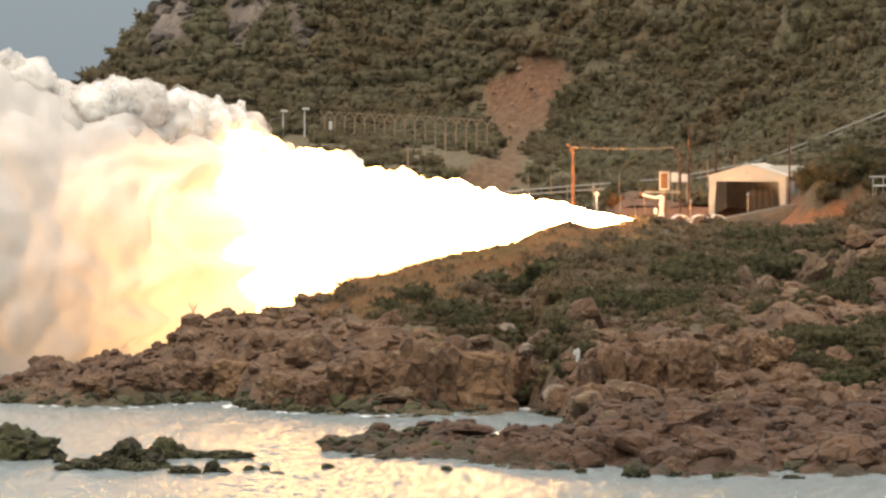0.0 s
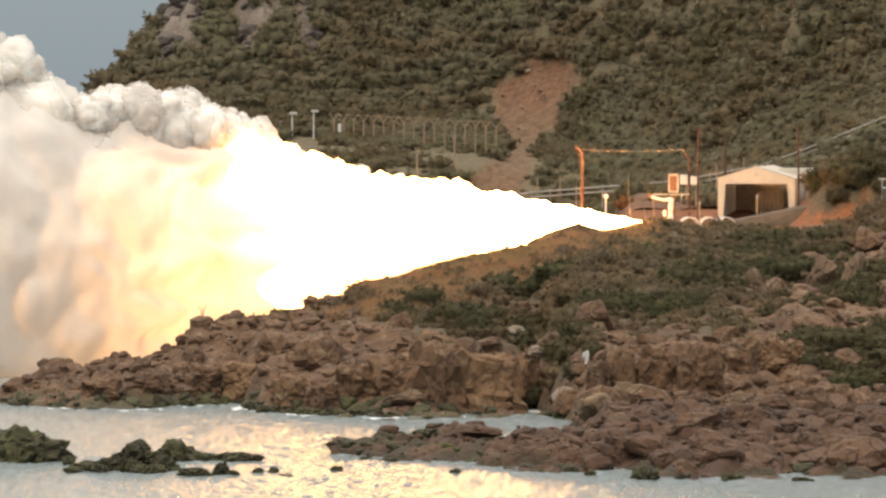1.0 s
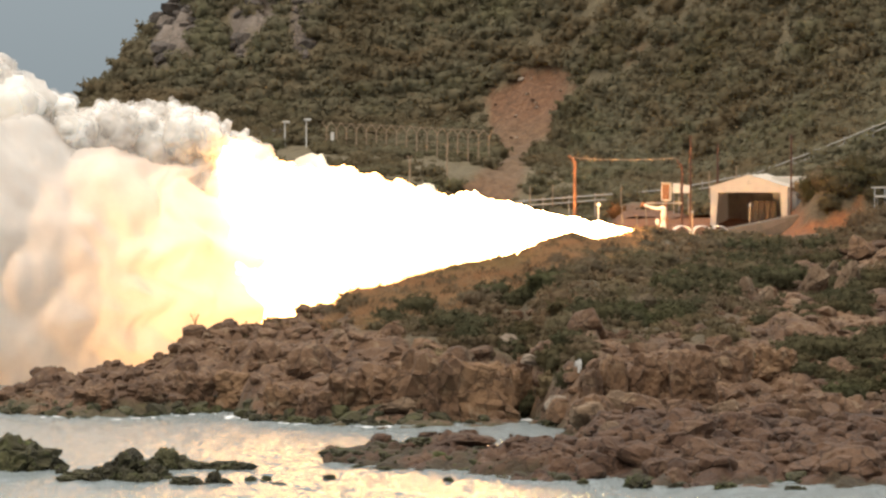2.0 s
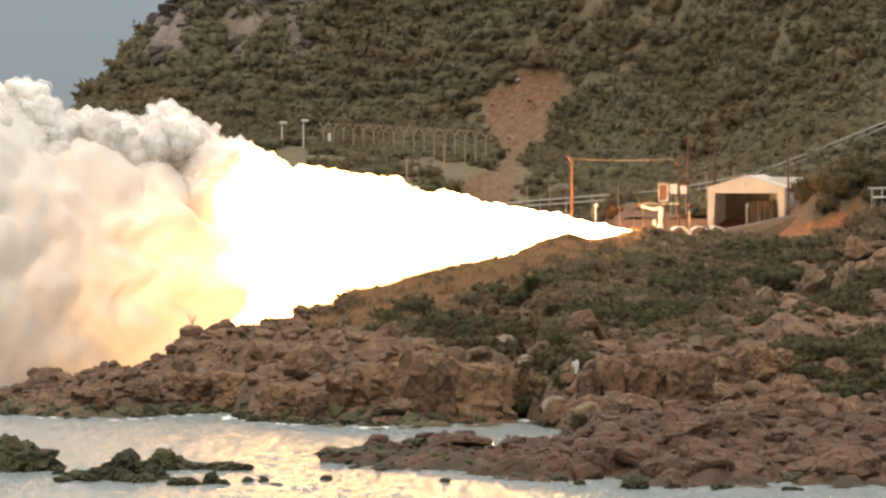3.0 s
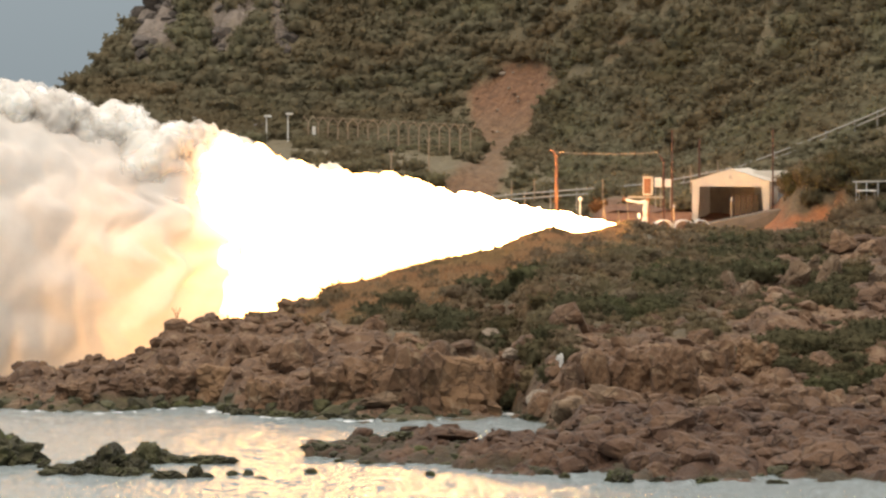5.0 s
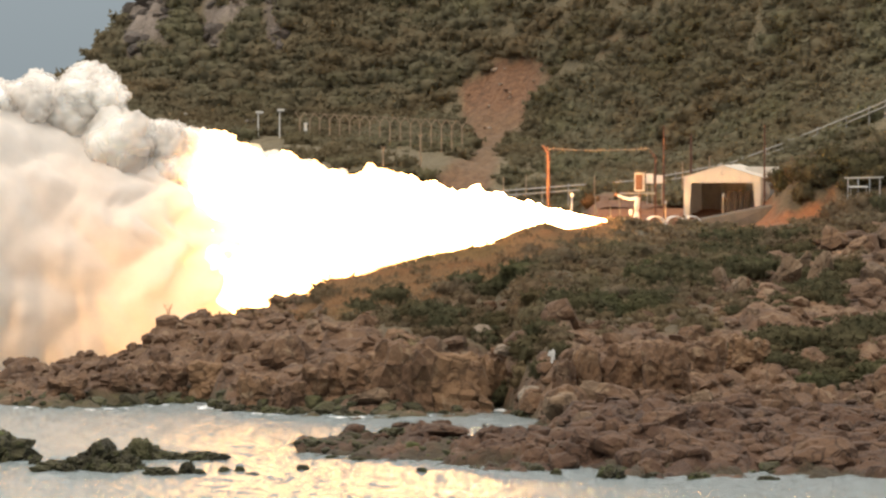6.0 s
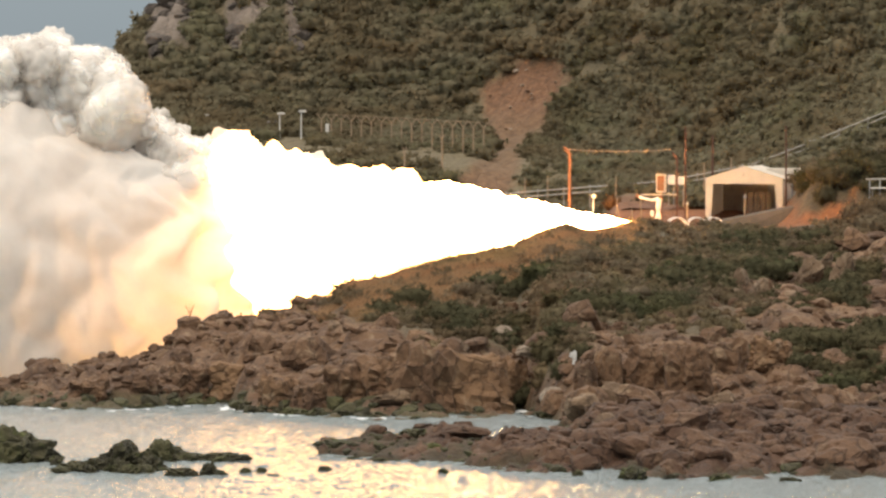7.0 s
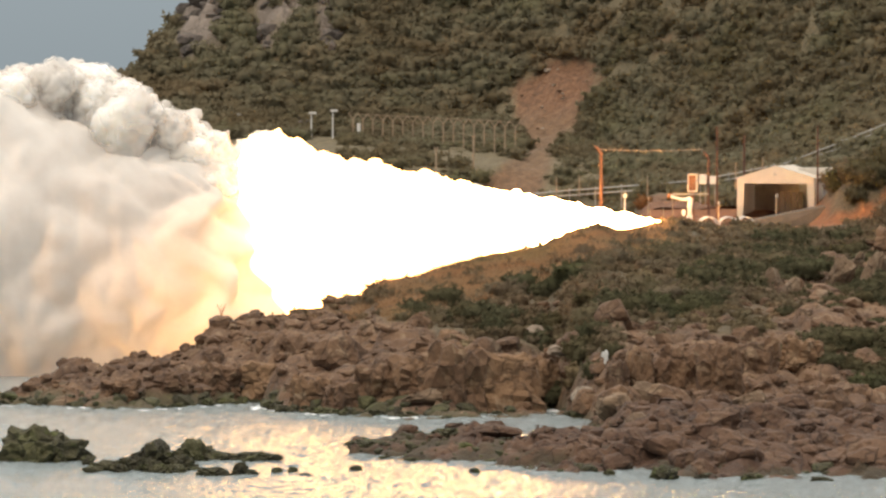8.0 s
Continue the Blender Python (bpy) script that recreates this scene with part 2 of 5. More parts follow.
def smoke_material(name, thin=0.0, thick=1.0, passing=0.5):
    """Warm white smoke that light passes through. thin, thick: how much it hides what is behind, at its least and most."""
    m, nt, out = mat_new(name)
    v = coords(nt)
    n = noise_node(nt, v, 0.35, 6, 0.6)
    c = ramp(nt, n, [(0.3, (0.77, 0.73, 0.69)), (0.7, (0.86, 0.83, 0.79))])
    d = nt.nodes.new("ShaderNodeBsdfDiffuse")
    tl = nt.nodes.new("ShaderNodeBsdfTranslucent")
    nt.links.new(c, d.inputs[0])
    nt.links.new(c, tl.inputs[0])
    mx = nt.nodes.new("ShaderNodeMixShader")
    mx.inputs[0].default_value = passing
    nt.links.new(d.outputs[0], mx.inputs[1])
    nt.links.new(tl.outputs[0], mx.inputs[2])
    res = mx.outputs[0]
    if thick < 1:
        tr = nt.nodes.new("ShaderNodeBsdfTransparent")
        w = noise_node(nt, v, 1.1, 1.5, 0.45, 0.5)
        fac = ramp(nt, w, [(0.36, (thin, thin, thin)), (0.66, (thick, thick, thick))])
        m2 = nt.nodes.new("ShaderNodeMixShader")
        nt.links.new(fac, m2.inputs[0])
        nt.links.new(tr.outputs[0], m2.inputs[1])
        nt.links.new(res, m2.inputs[2])
        res = m2.outputs[0]
    nt.links.new(res, out.inputs[0])
    return m


M_SMOKE = smoke_material("dense_smoke", passing=0.42)


def puff_material():
    """Smoke so full of scattered light that its folds hardly darken."""
    m, nt, out = mat_new("billowing_smoke")
    n = noise_node(nt, coords(nt), 0.8, 3, 0.5)
    # the cream tone is the flame's warm light, put into the smoke's colour
    b = bsdf(nt, out, ramp(nt, n, [(0.3, (0.86, 0.79, 0.71)), (0.7, (0.92, 0.87, 0.8))]), 1.0)
    b.inputs["Subsurface Weight"].default_value = 1.0
    b.inputs["Subsurface Radius"].default_value = (1.0, 0.88, 0.76)
    b.inputs["Subsurface Scale"].default_value = 3.0
    b.inputs["Specular IOR Level"].default_value = 0.0
    return m


M_PUFF = puff_material()
M_SKIN = smoke_material("ragged_smoke", 0.15, 0.75, 0.4)


# ---------------------------------------------------------------- numeric helpers
def hash2(ix, iy, seed):
    h = (ix.astype(np.int64) * 374761393 + iy.astype(np.int64) * 668265263 + seed * 974711) & 0x7FFFFFFF
    h = ((h ^ (h >> 13)) * 1274126177) & 0x7FFFFFFF
    h = (h ^ (h >> 16)) & 0xFFFFF
    return h / float(0xFFFFF)


def vnoise(x, y, seed):
    ix, iy = np.floor(x), np.floor(y)
    fx, fy = x - ix, y - iy
    fx, fy = fx * fx * (3 - 2 * fx), fy * fy * (3 - 2 * fy)
    a, b = hash2(ix, iy, seed), hash2(ix + 1, iy, seed)
    c, d = hash2(ix, iy + 1, seed), hash2(ix + 1, iy + 1, seed)
    return (a + (b - a) * fx) * (1 - fy) + (c + (d - c) * fx) * fy - 0.5


def fbm(x, y, seed, octaves=4, gain=0.5):
    total, amp = 0.0, 1.0
    for k in range(octaves):
        total = total + amp * vnoise(x * 2 ** k, y * 2 ** k, seed + k)
        amp *= gain
    return total


def blocks(x, y, size, seed):
    """Jointed rock: every cell has its own height and tilt, with a groove at its edge."""
    gx, gy = x / size, y / size
    ix, iy = np.floor(gx), np.floor(gy)
    best = np.full(x.shape, 1e9)
    second = np.full(x.shape, 1e9)
    height = np.zeros(x.shape)
    for dx in (-1, 0, 1):
        for dy in (-1, 0, 1):
            cx, cy = ix + dx, iy + dy
            px = cx + hash2(cx, cy, seed)
            py = cy + hash2(cx, cy, seed + 1)
            d = np.hypot(gx - px, gy - py)
            h = hash2(cx, cy, seed + 2) + (hash2(cx, cy, seed + 3) - 0.5) * (gx - px) * 1.4 + (hash2(cx, cy, seed + 4) - 0.35) * (gy - py) * 1.4
            nearer = d < best
            second = np.where(nearer, best, np.minimum(second, d))
            height = np.where(nearer, h, height)
            best = np.minimum(best, d)
    groove = np.clip((second - best) / 0.14, 0, 1)
    return (height - 0.5) * (0.35 + 0.65 * groove) - 0.35 * (1 - groove)


def smooth(a, b, x):
    t = np.clip((x - a) / (b - a), 0, 1)
    return t * t * (3 - 2 * t)


# ---------------------------------------------------------------- the lie of the land
CREST_X = (-60, -45, -33.4, -31, -28.4, -26.4, -22, -19.8, -19.2, -17.8, -15.7, -10.9, -8, -6.8, -3.9, 0, 3.2, 5.4, 6.9, 9.7, 11.6, 14.4, 18.2, 22, 27.5, 35, 60)
CREST_Y = (515, 518, 522, 526, 529, 531, 535, 537, 537, 538, 540, 545, 548, 549, 552, 556, 560, 562, 564, 567, 571, 576, 579, 582, 584, 586, 590)
CREST_Z = (-3, -1.8, 0.2, 1.2, 2.3, 2.2, 2.7, 3.2, 4.2, 4.75, 5.5, 5.6, 6.5, 7.35, 7.8, 8.95, 9.5, 9.8, 10.6, 11.35, 10.65, 11.2, 11.2, 11.1, 11.0, 12.2, 15)
SHORE_X = (-60, -30.8, -22.6, -15, -12.8, -5, 3.7, 5.5, 7.5, 10, 25, 60)
SHORE_Y = (510, 519, 512, 522, 506, 500.5, 505, 513, 497, 488, 486, 475)
LEDGE_X = (-9, -7.4, -2.8, 3.8, 10.2, 16.4, 25, 60)
LEDGE_Y = (447, 445, 438.5, 431, 424, 420, 421, 415)
LEDGE_TX = (-9, -7.7, -7.2, -3.5, -2.4, 0.2, 2.2, 3.1, 4.2, 8, 15, 25, 60)
LEDGE_TZ = (-2.5, -0.2, 0.35, 0.35, 0.9, 1.5, 1.15, 0.5, 1.4, 1.5, 1.6, 1.4, 1.4)
PROF_U = (0, 0.06, 0.15, 0.4, 0.7, 1.0)
PROF_H = (0, 0.13, 0.27, 0.53, 0.78, 1.0)


def land(x, y):
    """Height of the headland before its rocks."""
    yc, zc = np.interp(x, CREST_X, CREST_Y), np.interp(x, CREST_X, CREST_Z)
    ys = np.interp(x, SHORE_X, SHORE_Y) + 5 * fbm(x / 7, y * 0 + 3, 5, 3)
    base = 1.3 * smooth(7, 10, x)
    u = (y - ys) / np.maximum(yc - ys, 4)
    front = base + (zc - base) * np.interp(u, PROF_U, PROF_H)
    front = np.where(u < 0, base + np.maximum(u, -1.5) * 3.0, front)
    fall = 0.5 * (1 - smooth(10, 16, x))
    back = zc - fall * np.maximum(y - yc, 0)
    h = np.where(u > 1, np.maximum(back, -3), front)
    ly = np.interp(x, LEDGE_X, LEDGE_Y) + 5 * fbm(x / 4, y * 0 + 9, 15, 3)
    lt = np.interp(x, LEDGE_TX, LEDGE_TZ)
    v = (y - ly) / 16.0
    ledge = np.where(v < 0, 3 * v, np.abs(lt) * np.clip(1.25 * v, 0, 1)) - 4 * np.maximum(0.2 - lt, 0)
    drop = (1 - smooth(7, 10, x)) * np.maximum(y - (ly + 17), 0) * 0.3
    ledge = np.maximum(ledge - drop, -3)
    return np.maximum(h, ledge)


FOOT_X = (-60, -40, -20, 0, 10, 20, 35, 60, 140)
FOOT_Y = (712, 712, 705, 695, 684, 664, 644, 634, 610)


def hill(x, y):
    bench = 11.1 + 0.068 * (y - 600)
    rise = np.maximum(x - 22, 0) * 0.41 * smooth(613, 621, y)
    foot = np.interp(x, FOOT_X, FOOT_Y)
    k = 4.0
    d = y - foot
    up = 0.74 * np.where(d > 6 * k, d, k * np.log1p(np.exp(np.clip(d / k, -30, 6))))
    h = bench + np.minimum(rise, 30) + up + np.minimum(up, 8) / 8 * (5.0 * fbm(x / 17, y / 22, 31, 3) + 1.5 * fbm(x / 5, y / 5, 41, 3))
    cliff = 21 + 1.15 * (x + 33.7) - 0.1 * (y - 720) + 5 * fbm(y / 9, x / 9, 51, 4)
    return np.minimum(h, np.maximum(cliff, -4))


def terrain(x, y):
    a, b = land(x, y), hill(x, y)
    left = smooth(628, 662, y)
    right = smooth(588, 602, y)
    w = left + (right - left) * smooth(8, 16, x)
    mound = 4.5 * smooth(587.5, 594, y + 1.5 * fbm(x / 2, y * 0, 181, 2)) * smooth(26, 31.5, x) * (1 - smooth(602, 612, y))
    return a * (1 - w) + b * w + mound


def rock_amount(x, y):
    """1 where bare rock shows, 0 under scrub."""
    yc = np.interp(x, CREST_X, CREST_Y)
    ys = np.interp(x, SHORE_X, SHORE_Y)
    u = (y - ys) / np.maximum(yc - ys, 4)
    edge = np.interp(x, (-60, -13, -9, -3, 2, 6, 13, 20, 26, 34, 60), (1.4, 1.4, 0.75, 0.5, 0.42, 0.32, 0.25, 0.5, 0.68, 0.76, 0.76))
    r = smooth(-0.12, 0.12, edge - u + 0.55 * fbm(x / 4.5, y / 8, 61, 3))
    return np.where(y > 592, 0.0, r)


def land_full(x, y):
    r = rock_amount(x, y)
    h = terrain(x, y)
    big = blocks(x + 1.2 * fbm(x / 3, y / 3, 71, 2), y * 0.8, 3.4, 81)
    mid = blocks(x + 0.5 * fbm(x, y, 72, 2), y * 0.8 + x * 0.15, 1.35, 91)
    sml = blocks(x + 0.2 * fbm(x * 2, y * 2, 73, 2), y * 0.9 - x * 0.2, 0.62, 95)
    above = smooth(-1.5, 0.4, h)
    return h + above * (r * (1.0 * big + 0.42 * mid + 0.1 * sml + 0.06 * fbm(x / 0.8, y / 0.8, 75, 2)) + (1 - r) * 0.25 * fbm(x / 2, y / 4, 77, 3))


def slip_amount(x, z):
    """Bare orange earth of the landslip on the hillside."""
    xc = np.interp(z, (12, 14, 15, 16, 18, 21, 23, 24.5, 26), (3.2, 3.4, 4.6, 5.4, 6.2, 7.5, 8.6, 9.4, 10.5))
    hw = np.interp(z, (12, 14, 15, 16, 18, 21, 23, 24.5, 26), (2.0, 2.4, 2.0, 2.0, 2.2, 3.1, 3.8, 3.4, 1.2))
    n = 2.2 * fbm(x / 2.5 + z / 4, z / 2.0, 101, 3)
    bare = smooth(-0.7, 0.7, hw - np.abs(x - xc) + n) * (1 - smooth(24.6, 25.4, z + n * 0.2))
    scarp = smooth(-0.4, 0.4, 0.7 - np.abs(z - 26.2 - 0.1 * (x - 18)) + 0.6 * n * 0.4) * smooth(15, 17, x) * (1 - smooth(20.5, 22, x))
    return np.maximum(bare * np.interp(z, (14.5, 16, 19, 21), (0.75, 0.6, 0.75, 1.0)), 0.6 * scarp)


def cliff_amount(x, z):
    """Bare rock on the seaward end of the hill."""
    n = fbm(x / 2.2, z / 7, 141, 3) - 0.22 + 0.2 * (1 - smooth(-28, -23, x)) - 0.2 * smooth(-28, -20, x) + 0.22 * smooth(25.5, 29.5, z)
    return smooth(0.0, 0.1, n) * (1 - smooth(-14, -8, x)) * smooth(17, 19, z)


def grid_object(name, xs, ys, z, layers, material, label, category, kind, flat=False):
    nx, ny = len(xs), len(ys)
    gx, gy = np.meshgrid(xs, ys)
    co = np.stack([gx, gy, z], -1).reshape(-1, 3).astype(np.float32)
    i = np.arange((ny - 1) * (nx - 1))
    r, c = i // (nx - 1), i % (nx - 1)
    a = r * nx + c
    faces = np.stack([a, a + 1, a + nx + 1, a + nx], -1).astype(np.int32)
    me = mesh_from(name, co, faces, flat)
    for key, val in layers.items():
        la = me.attributes.new(key, "FLOAT", "POINT")
        la.data.foreach_set("value", val.reshape(-1).astype(np.float32))
    me.materials.append(material)
    return tagged(new(name, me), label, category, kind=kind)


def mesh_from(name, co, faces, flat=False):
    """A mesh from vertex and face arrays of one face size."""
    me = bpy.data.meshes.new(name)
    n, k = faces.shape
    me.vertices.add(len(co))
    me.vertices.foreach_set("co", np.ascontiguousarray(co, np.float32).reshape(-1))
    me.loops.add(n * k)
    me.loops.foreach_set("vertex_index", np.ascontiguousarray(faces, np.int32).reshape(-1))
    me.polygons.add(n)
    me.polygons.foreach_set("loop_start", np.arange(0, n * k, k, dtype=np.int32))
    if flat:
        me.polygons.foreach_set("use_smooth", np.zeros(n, bool))
    me.update(calc_edges=True)
    me.validate()
    return me


# headland: fine sheet
xs = np.concatenate([np.arange(-62, -38, 1.0), np.arange(-38, 38, 0.29), np.arange(38, 62.1, 1.0)])
ys = np.concatenate([np.arange(408, 590, 0.34), np.arange(590, 616.1, 0.6)])
GX, GY = np.meshgrid(xs, ys)
HZ = land_full(GX, GY)
scrub = 1 - rock_amount(GX, GY)
cut = smooth(0.0, 0.5, 1.0 - np.abs(GY - 589.0) / 2.6 + 0.9 * fbm(GX / 2, GY / 2, 111, 3)) * smooth(26, 27.5, GX) * (1 - smooth(31.8, 33.6, GX))
pad = np.maximum(smooth(14, 16, GX) * smooth(583, 588, GY), smooth(6, 10, GX) * smooth(600, 606, GY)) * (1 - smooth(27.5, 29, GX))
# darker, redder rock over the low ledge; then dark weed and wet stone up to the tide line
LEDGE_DARK = 0.9 * (1 - smooth(470, 500, GY + 8 * fbm(GX / 4, GY / 6, 241, 3)))
WEED = (1 - smooth(np.where(GX < 2, 0.1, -0.2), np.where(GX < 2, 0.9, 0.5), HZ + 1.6 * fbm(GX / 1.6, GY / 2.5, 231, 3))) * 0.9
grid_object("ground", xs, ys, HZ, {"scrub": scrub * (1 - pad), "soil": np.maximum(np.maximum(cut, 0.95 * pad), 0), "weed": WEED, "ledge_dark": LEDGE_DARK}, M_GROUND,
            "brown rocky headland with scrub, running out into the sea", "headland", "structure")
# hillside behind
xs2, ys2 = np.concatenate([np.arange(-90, 70, 0.75), np.arange(70, 400, 8.0)]), np.arange(614, 900, 0.9)
GX2, GY2 = np.meshgrid(xs2, ys2)
HZ2 = terrain(GX2, GY2) + 0.4 * fbm(GX2 / 2, GY2 / 2, 121, 3)
SL2 = slip_amount(GX2, HZ2) * (GY2 > 625)
EARTH2 = 0.95 * smooth(6, 10, GX2) * (1 - smooth(26, 29, GX2)) * (1 - smooth(622, 632, GY2 + 5 * fbm(GX2 / 3, GY2 / 3, 191, 3)))
HZ2 = HZ2 + SL2 * (0.8 * blocks(GX2, HZ2 * 1.2, 2.2, 131) + 0.5 * fbm(GX2 / 1.2, GY2 / 2.5, 133, 3) - 0.3)
CLIFF2 = cliff_amount(GX2, HZ2)
HZ2 = HZ2 + CLIFF2 * 1.6 * blocks(GX2, HZ2 * 0.6, 2.6, 151)
grid_object("hillside", xs2, ys2, HZ2, {"scrub": 1 - 0.9 * CLIFF2, "soil": np.maximum(0.8 * SL2, EARTH2)}, M_HILLSIDE,
            "steep scrub-covered hillside with an orange landslip and rocky cliff", "hill", "structure")

# sea
sx = np.concatenate([np.linspace(-20000, -100, 12), np.arange(-44, 44, 0.22), np.linspace(100, 20000, 12)])
sy = np.concatenate([np.linspace(-300, 380, 12), np.arange(394, 545, 0.6), np.linspace(560, 40000, 18)])
WX, WY = np.meshgrid(sx, sy)
close = smooth(-44, -40, WX) * (1 - smooth(40, 44, WX)) * smooth(392, 398, WY) * (1 - smooth(530, 548, WY))
waves = 0.13 * fbm(WX / 0.6, WY / 1.5, 301, 3, 0.6) + 0.06 * fbm(WX / 7, WY / 9, 311, 2)
grid_object("water", sx, sy, close * waves, {}, M_WATER, "pale rippled sea water with glints of the flame", "sea", "structure", True)
far = mesh_from("backdrop", np.array([(-3000, 4800, -1), (3000, 4800, -1), (3000, 4800, 22), (-3000, 4800, 22)], np.float32), np.array([[0, 1, 2, 3]]))
far.materials.append(plain("far_sea_haze", (0.3, 0.35, 0.38), 0.9, vary=0.02, scale=0.01))
tagged(new("backdrop", far), "pale hazy sea far off at the horizon", "sea", kind="structure")


# ---------------------------------------------------------------- mesh helpers
def part(name, bm, material, parent=None, label=""):
    me = bpy.data.meshes.new(name)
    bm.to_mesh(me)
    bm.free()
    me.materials.append(material)
    ob = new(name, me)
    if parent is not None:
        ob.parent = parent
    return tagged(ob, label) if label else ob


def thing(name, m, label, category, group=""):
    ob = new(name)
    ob.matrix_basis = m
    return tagged(ob, label, category, group)


def box(bm, x, y, z, sx, sy, sz, bevel=0.0, turn=None):
    m = Matrix.Translation((x, y, z))
    if turn is not None:
        m = m @ turn
    v = bmesh.ops.create_cube(bm, size=1, matrix=m @ Matrix.Diagonal((sx, sy, sz, 1)))["verts"]
    if bevel:
        edges = list({e for q in v for e in q.link_edges})
        bmesh.ops.bevel(bm, geom=edges, offset=bevel, segments=2, affect="EDGES")
    return bm


def tube(bm, points, radius, sides=8):
    """A bent tube through the points."""
    pts = [Vector(p) for p in points]
    rings = []
    for i, p in enumerate(pts):
        d = (pts[min(i + 1, len(pts) - 1)] - pts[max(i - 1, 0)]).normalized()
        side = d.cross(Vector((0, 0, 1)))
        if side.length < 0.05:
            side = d.cross(Vector((0, 1, 0)))
        side.normalize()
        up = side.cross(d)
        r = radius[i] if isinstance(radius, (list, tuple)) else radius
        rings.append([bm.verts.new(p + r * (math.cos(a) * side + math.sin(a) * up)) for a in (2 * math.pi * k / sides for k in range(sides))])
    for a, b in zip(rings, rings[1:]):
        for k in range(sides):
            bm.faces.new((a[k], a[(k + 1) % sides], b[(k + 1) % sides], b[k]))
    bm.faces.new(list(reversed(rings[0])))
    bm.faces.new(rings[-1])
    return bm


def ground_z(x, y):
    if y < 614:
        return float(land_full(np.array([float(x)]), np.array([float(y)]))[0])
    return float(terrain(np.array([float(x)]), np.array([float(y)]))[0])


# ---------------------------------------------------------------- exhaust plume
NOZZLE = Vector((14.68, 580.0, 11.41))


def billow_shape(seed, sub, lump, octaves=4):
    """Vertices and faces of a cauliflower-headed puff of radius about 1."""
    bm = bmesh.new()
    bmesh.ops.create_icosphere(bm, subdivisions=sub, radius=1)
    off = Vector((seed * 7.3, seed * 3.1, -seed * 5.7))
    for v in bm.verts:
        n = v.co.normalized()
        d = 1.0
        amp, f = lump, 1.7
        for _ in range(octaves):
            d += amp * (2.0 * abs(noise.noise(n * f + off)) - 0.4)
            amp *= 0.55
            f *= 2.1
        v.co = n * d
    for f in bm.faces:
        f.smooth = True
    return bm


def jet_shape(seed, length, r0, grow, lump):
    """A lumpy widening jet along its own x axis, closed by a rounded end."""
    rings, sides = 120, 72
    bm = bmesh.new()
    off = Vector((seed * 5.1, seed * 9.7, seed * 2.3))
    grid = []
    for i in range(rings + 1):
        s = length * (i / rings) ** 1.3
        r = (r0 + grow * min(s, 29.0)) * min(1.0, max(0.6, 1 - (s - 28.0) / 22.0))
        tail = (length - s) / 7.0
        if tail < 1:
            r *= math.sqrt(max(0.0, 1 - (1 - tail) ** 2))
        row = []
        for k in range(sides):
            a = 2 * math.pi * k / sides
            q = Vector((3.2 * math.log(s + 1.5), 1.6 * math.cos(a), 1.6 * math.sin(a)))
            d, amp, f = 1.0, lump, 1.3
            for _ in range(4):
                d += amp * (2.0 * abs(noise.noise(q * f + off)) - 0.35)
                amp *= 0.6
                f *= 2.0
            row.append(bm.verts.new((s, r * d * math.cos(a), r * d * math.sin(a))))
        grid.append(row)
    for a, b in zip(grid, grid[1:]):
        for k in range(sides):
            bm.faces.new((a[k], b[k], b[(k + 1) % sides], a[(k + 1) % sides])).smooth = True
    bm.faces.new(list(reversed(grid[0])))
    return bm


MOVES = []
flame = thing("exhaust_flame", Matrix.Translation(NOZZLE), "white-hot rocket motor exhaust flame widening over the headland", "flame")
# the jet blows along -x: its own space is turned by half a turn about z
for k, (seed, speed, grow, droop) in enumerate(((1, 46, 0.169, 0), (2, -38, 0.164, 0), (3, 61, 0.159, 0), (6, -52, 0.155, 5.2))):
    # the last metres are added, unseen inside the smoke, to light it from within
    layer = part("flame_layer", jet_shape(seed, 43 - 1.5 * k, 0.2, grow, 0.3), M_JET, flame)
    rows = []
    for i in range(17):
        t = 8.0 * i / 16
        rows.append((t, pose(0.35 * math.sin(2.1 * t + k * 2), 0, 0, 0, 0, 180) @ pose(0, 0, 0, 0, droop) @ pose(0, 0, 0, speed * t)))
    MOVES.append((layer, rows))

sheath = part("flame_sheath", jet_shape(4, 32, 0.05, 0.163, 0.3), flame_material("cooler_flame_sheath", (1.0, 0.76, 0.44), 1.45, 0.3), flame, "yellow-orange outer sheath of the flame")
MOVES.append((sheath, [(t / 2, pose(-3.0 + 0.3 * math.sin(1.1 * t), 3.0, 0.2, 0, 0, 180) @ pose(0, 0, 0, 33 * t / 2)) for t in range(17)]))

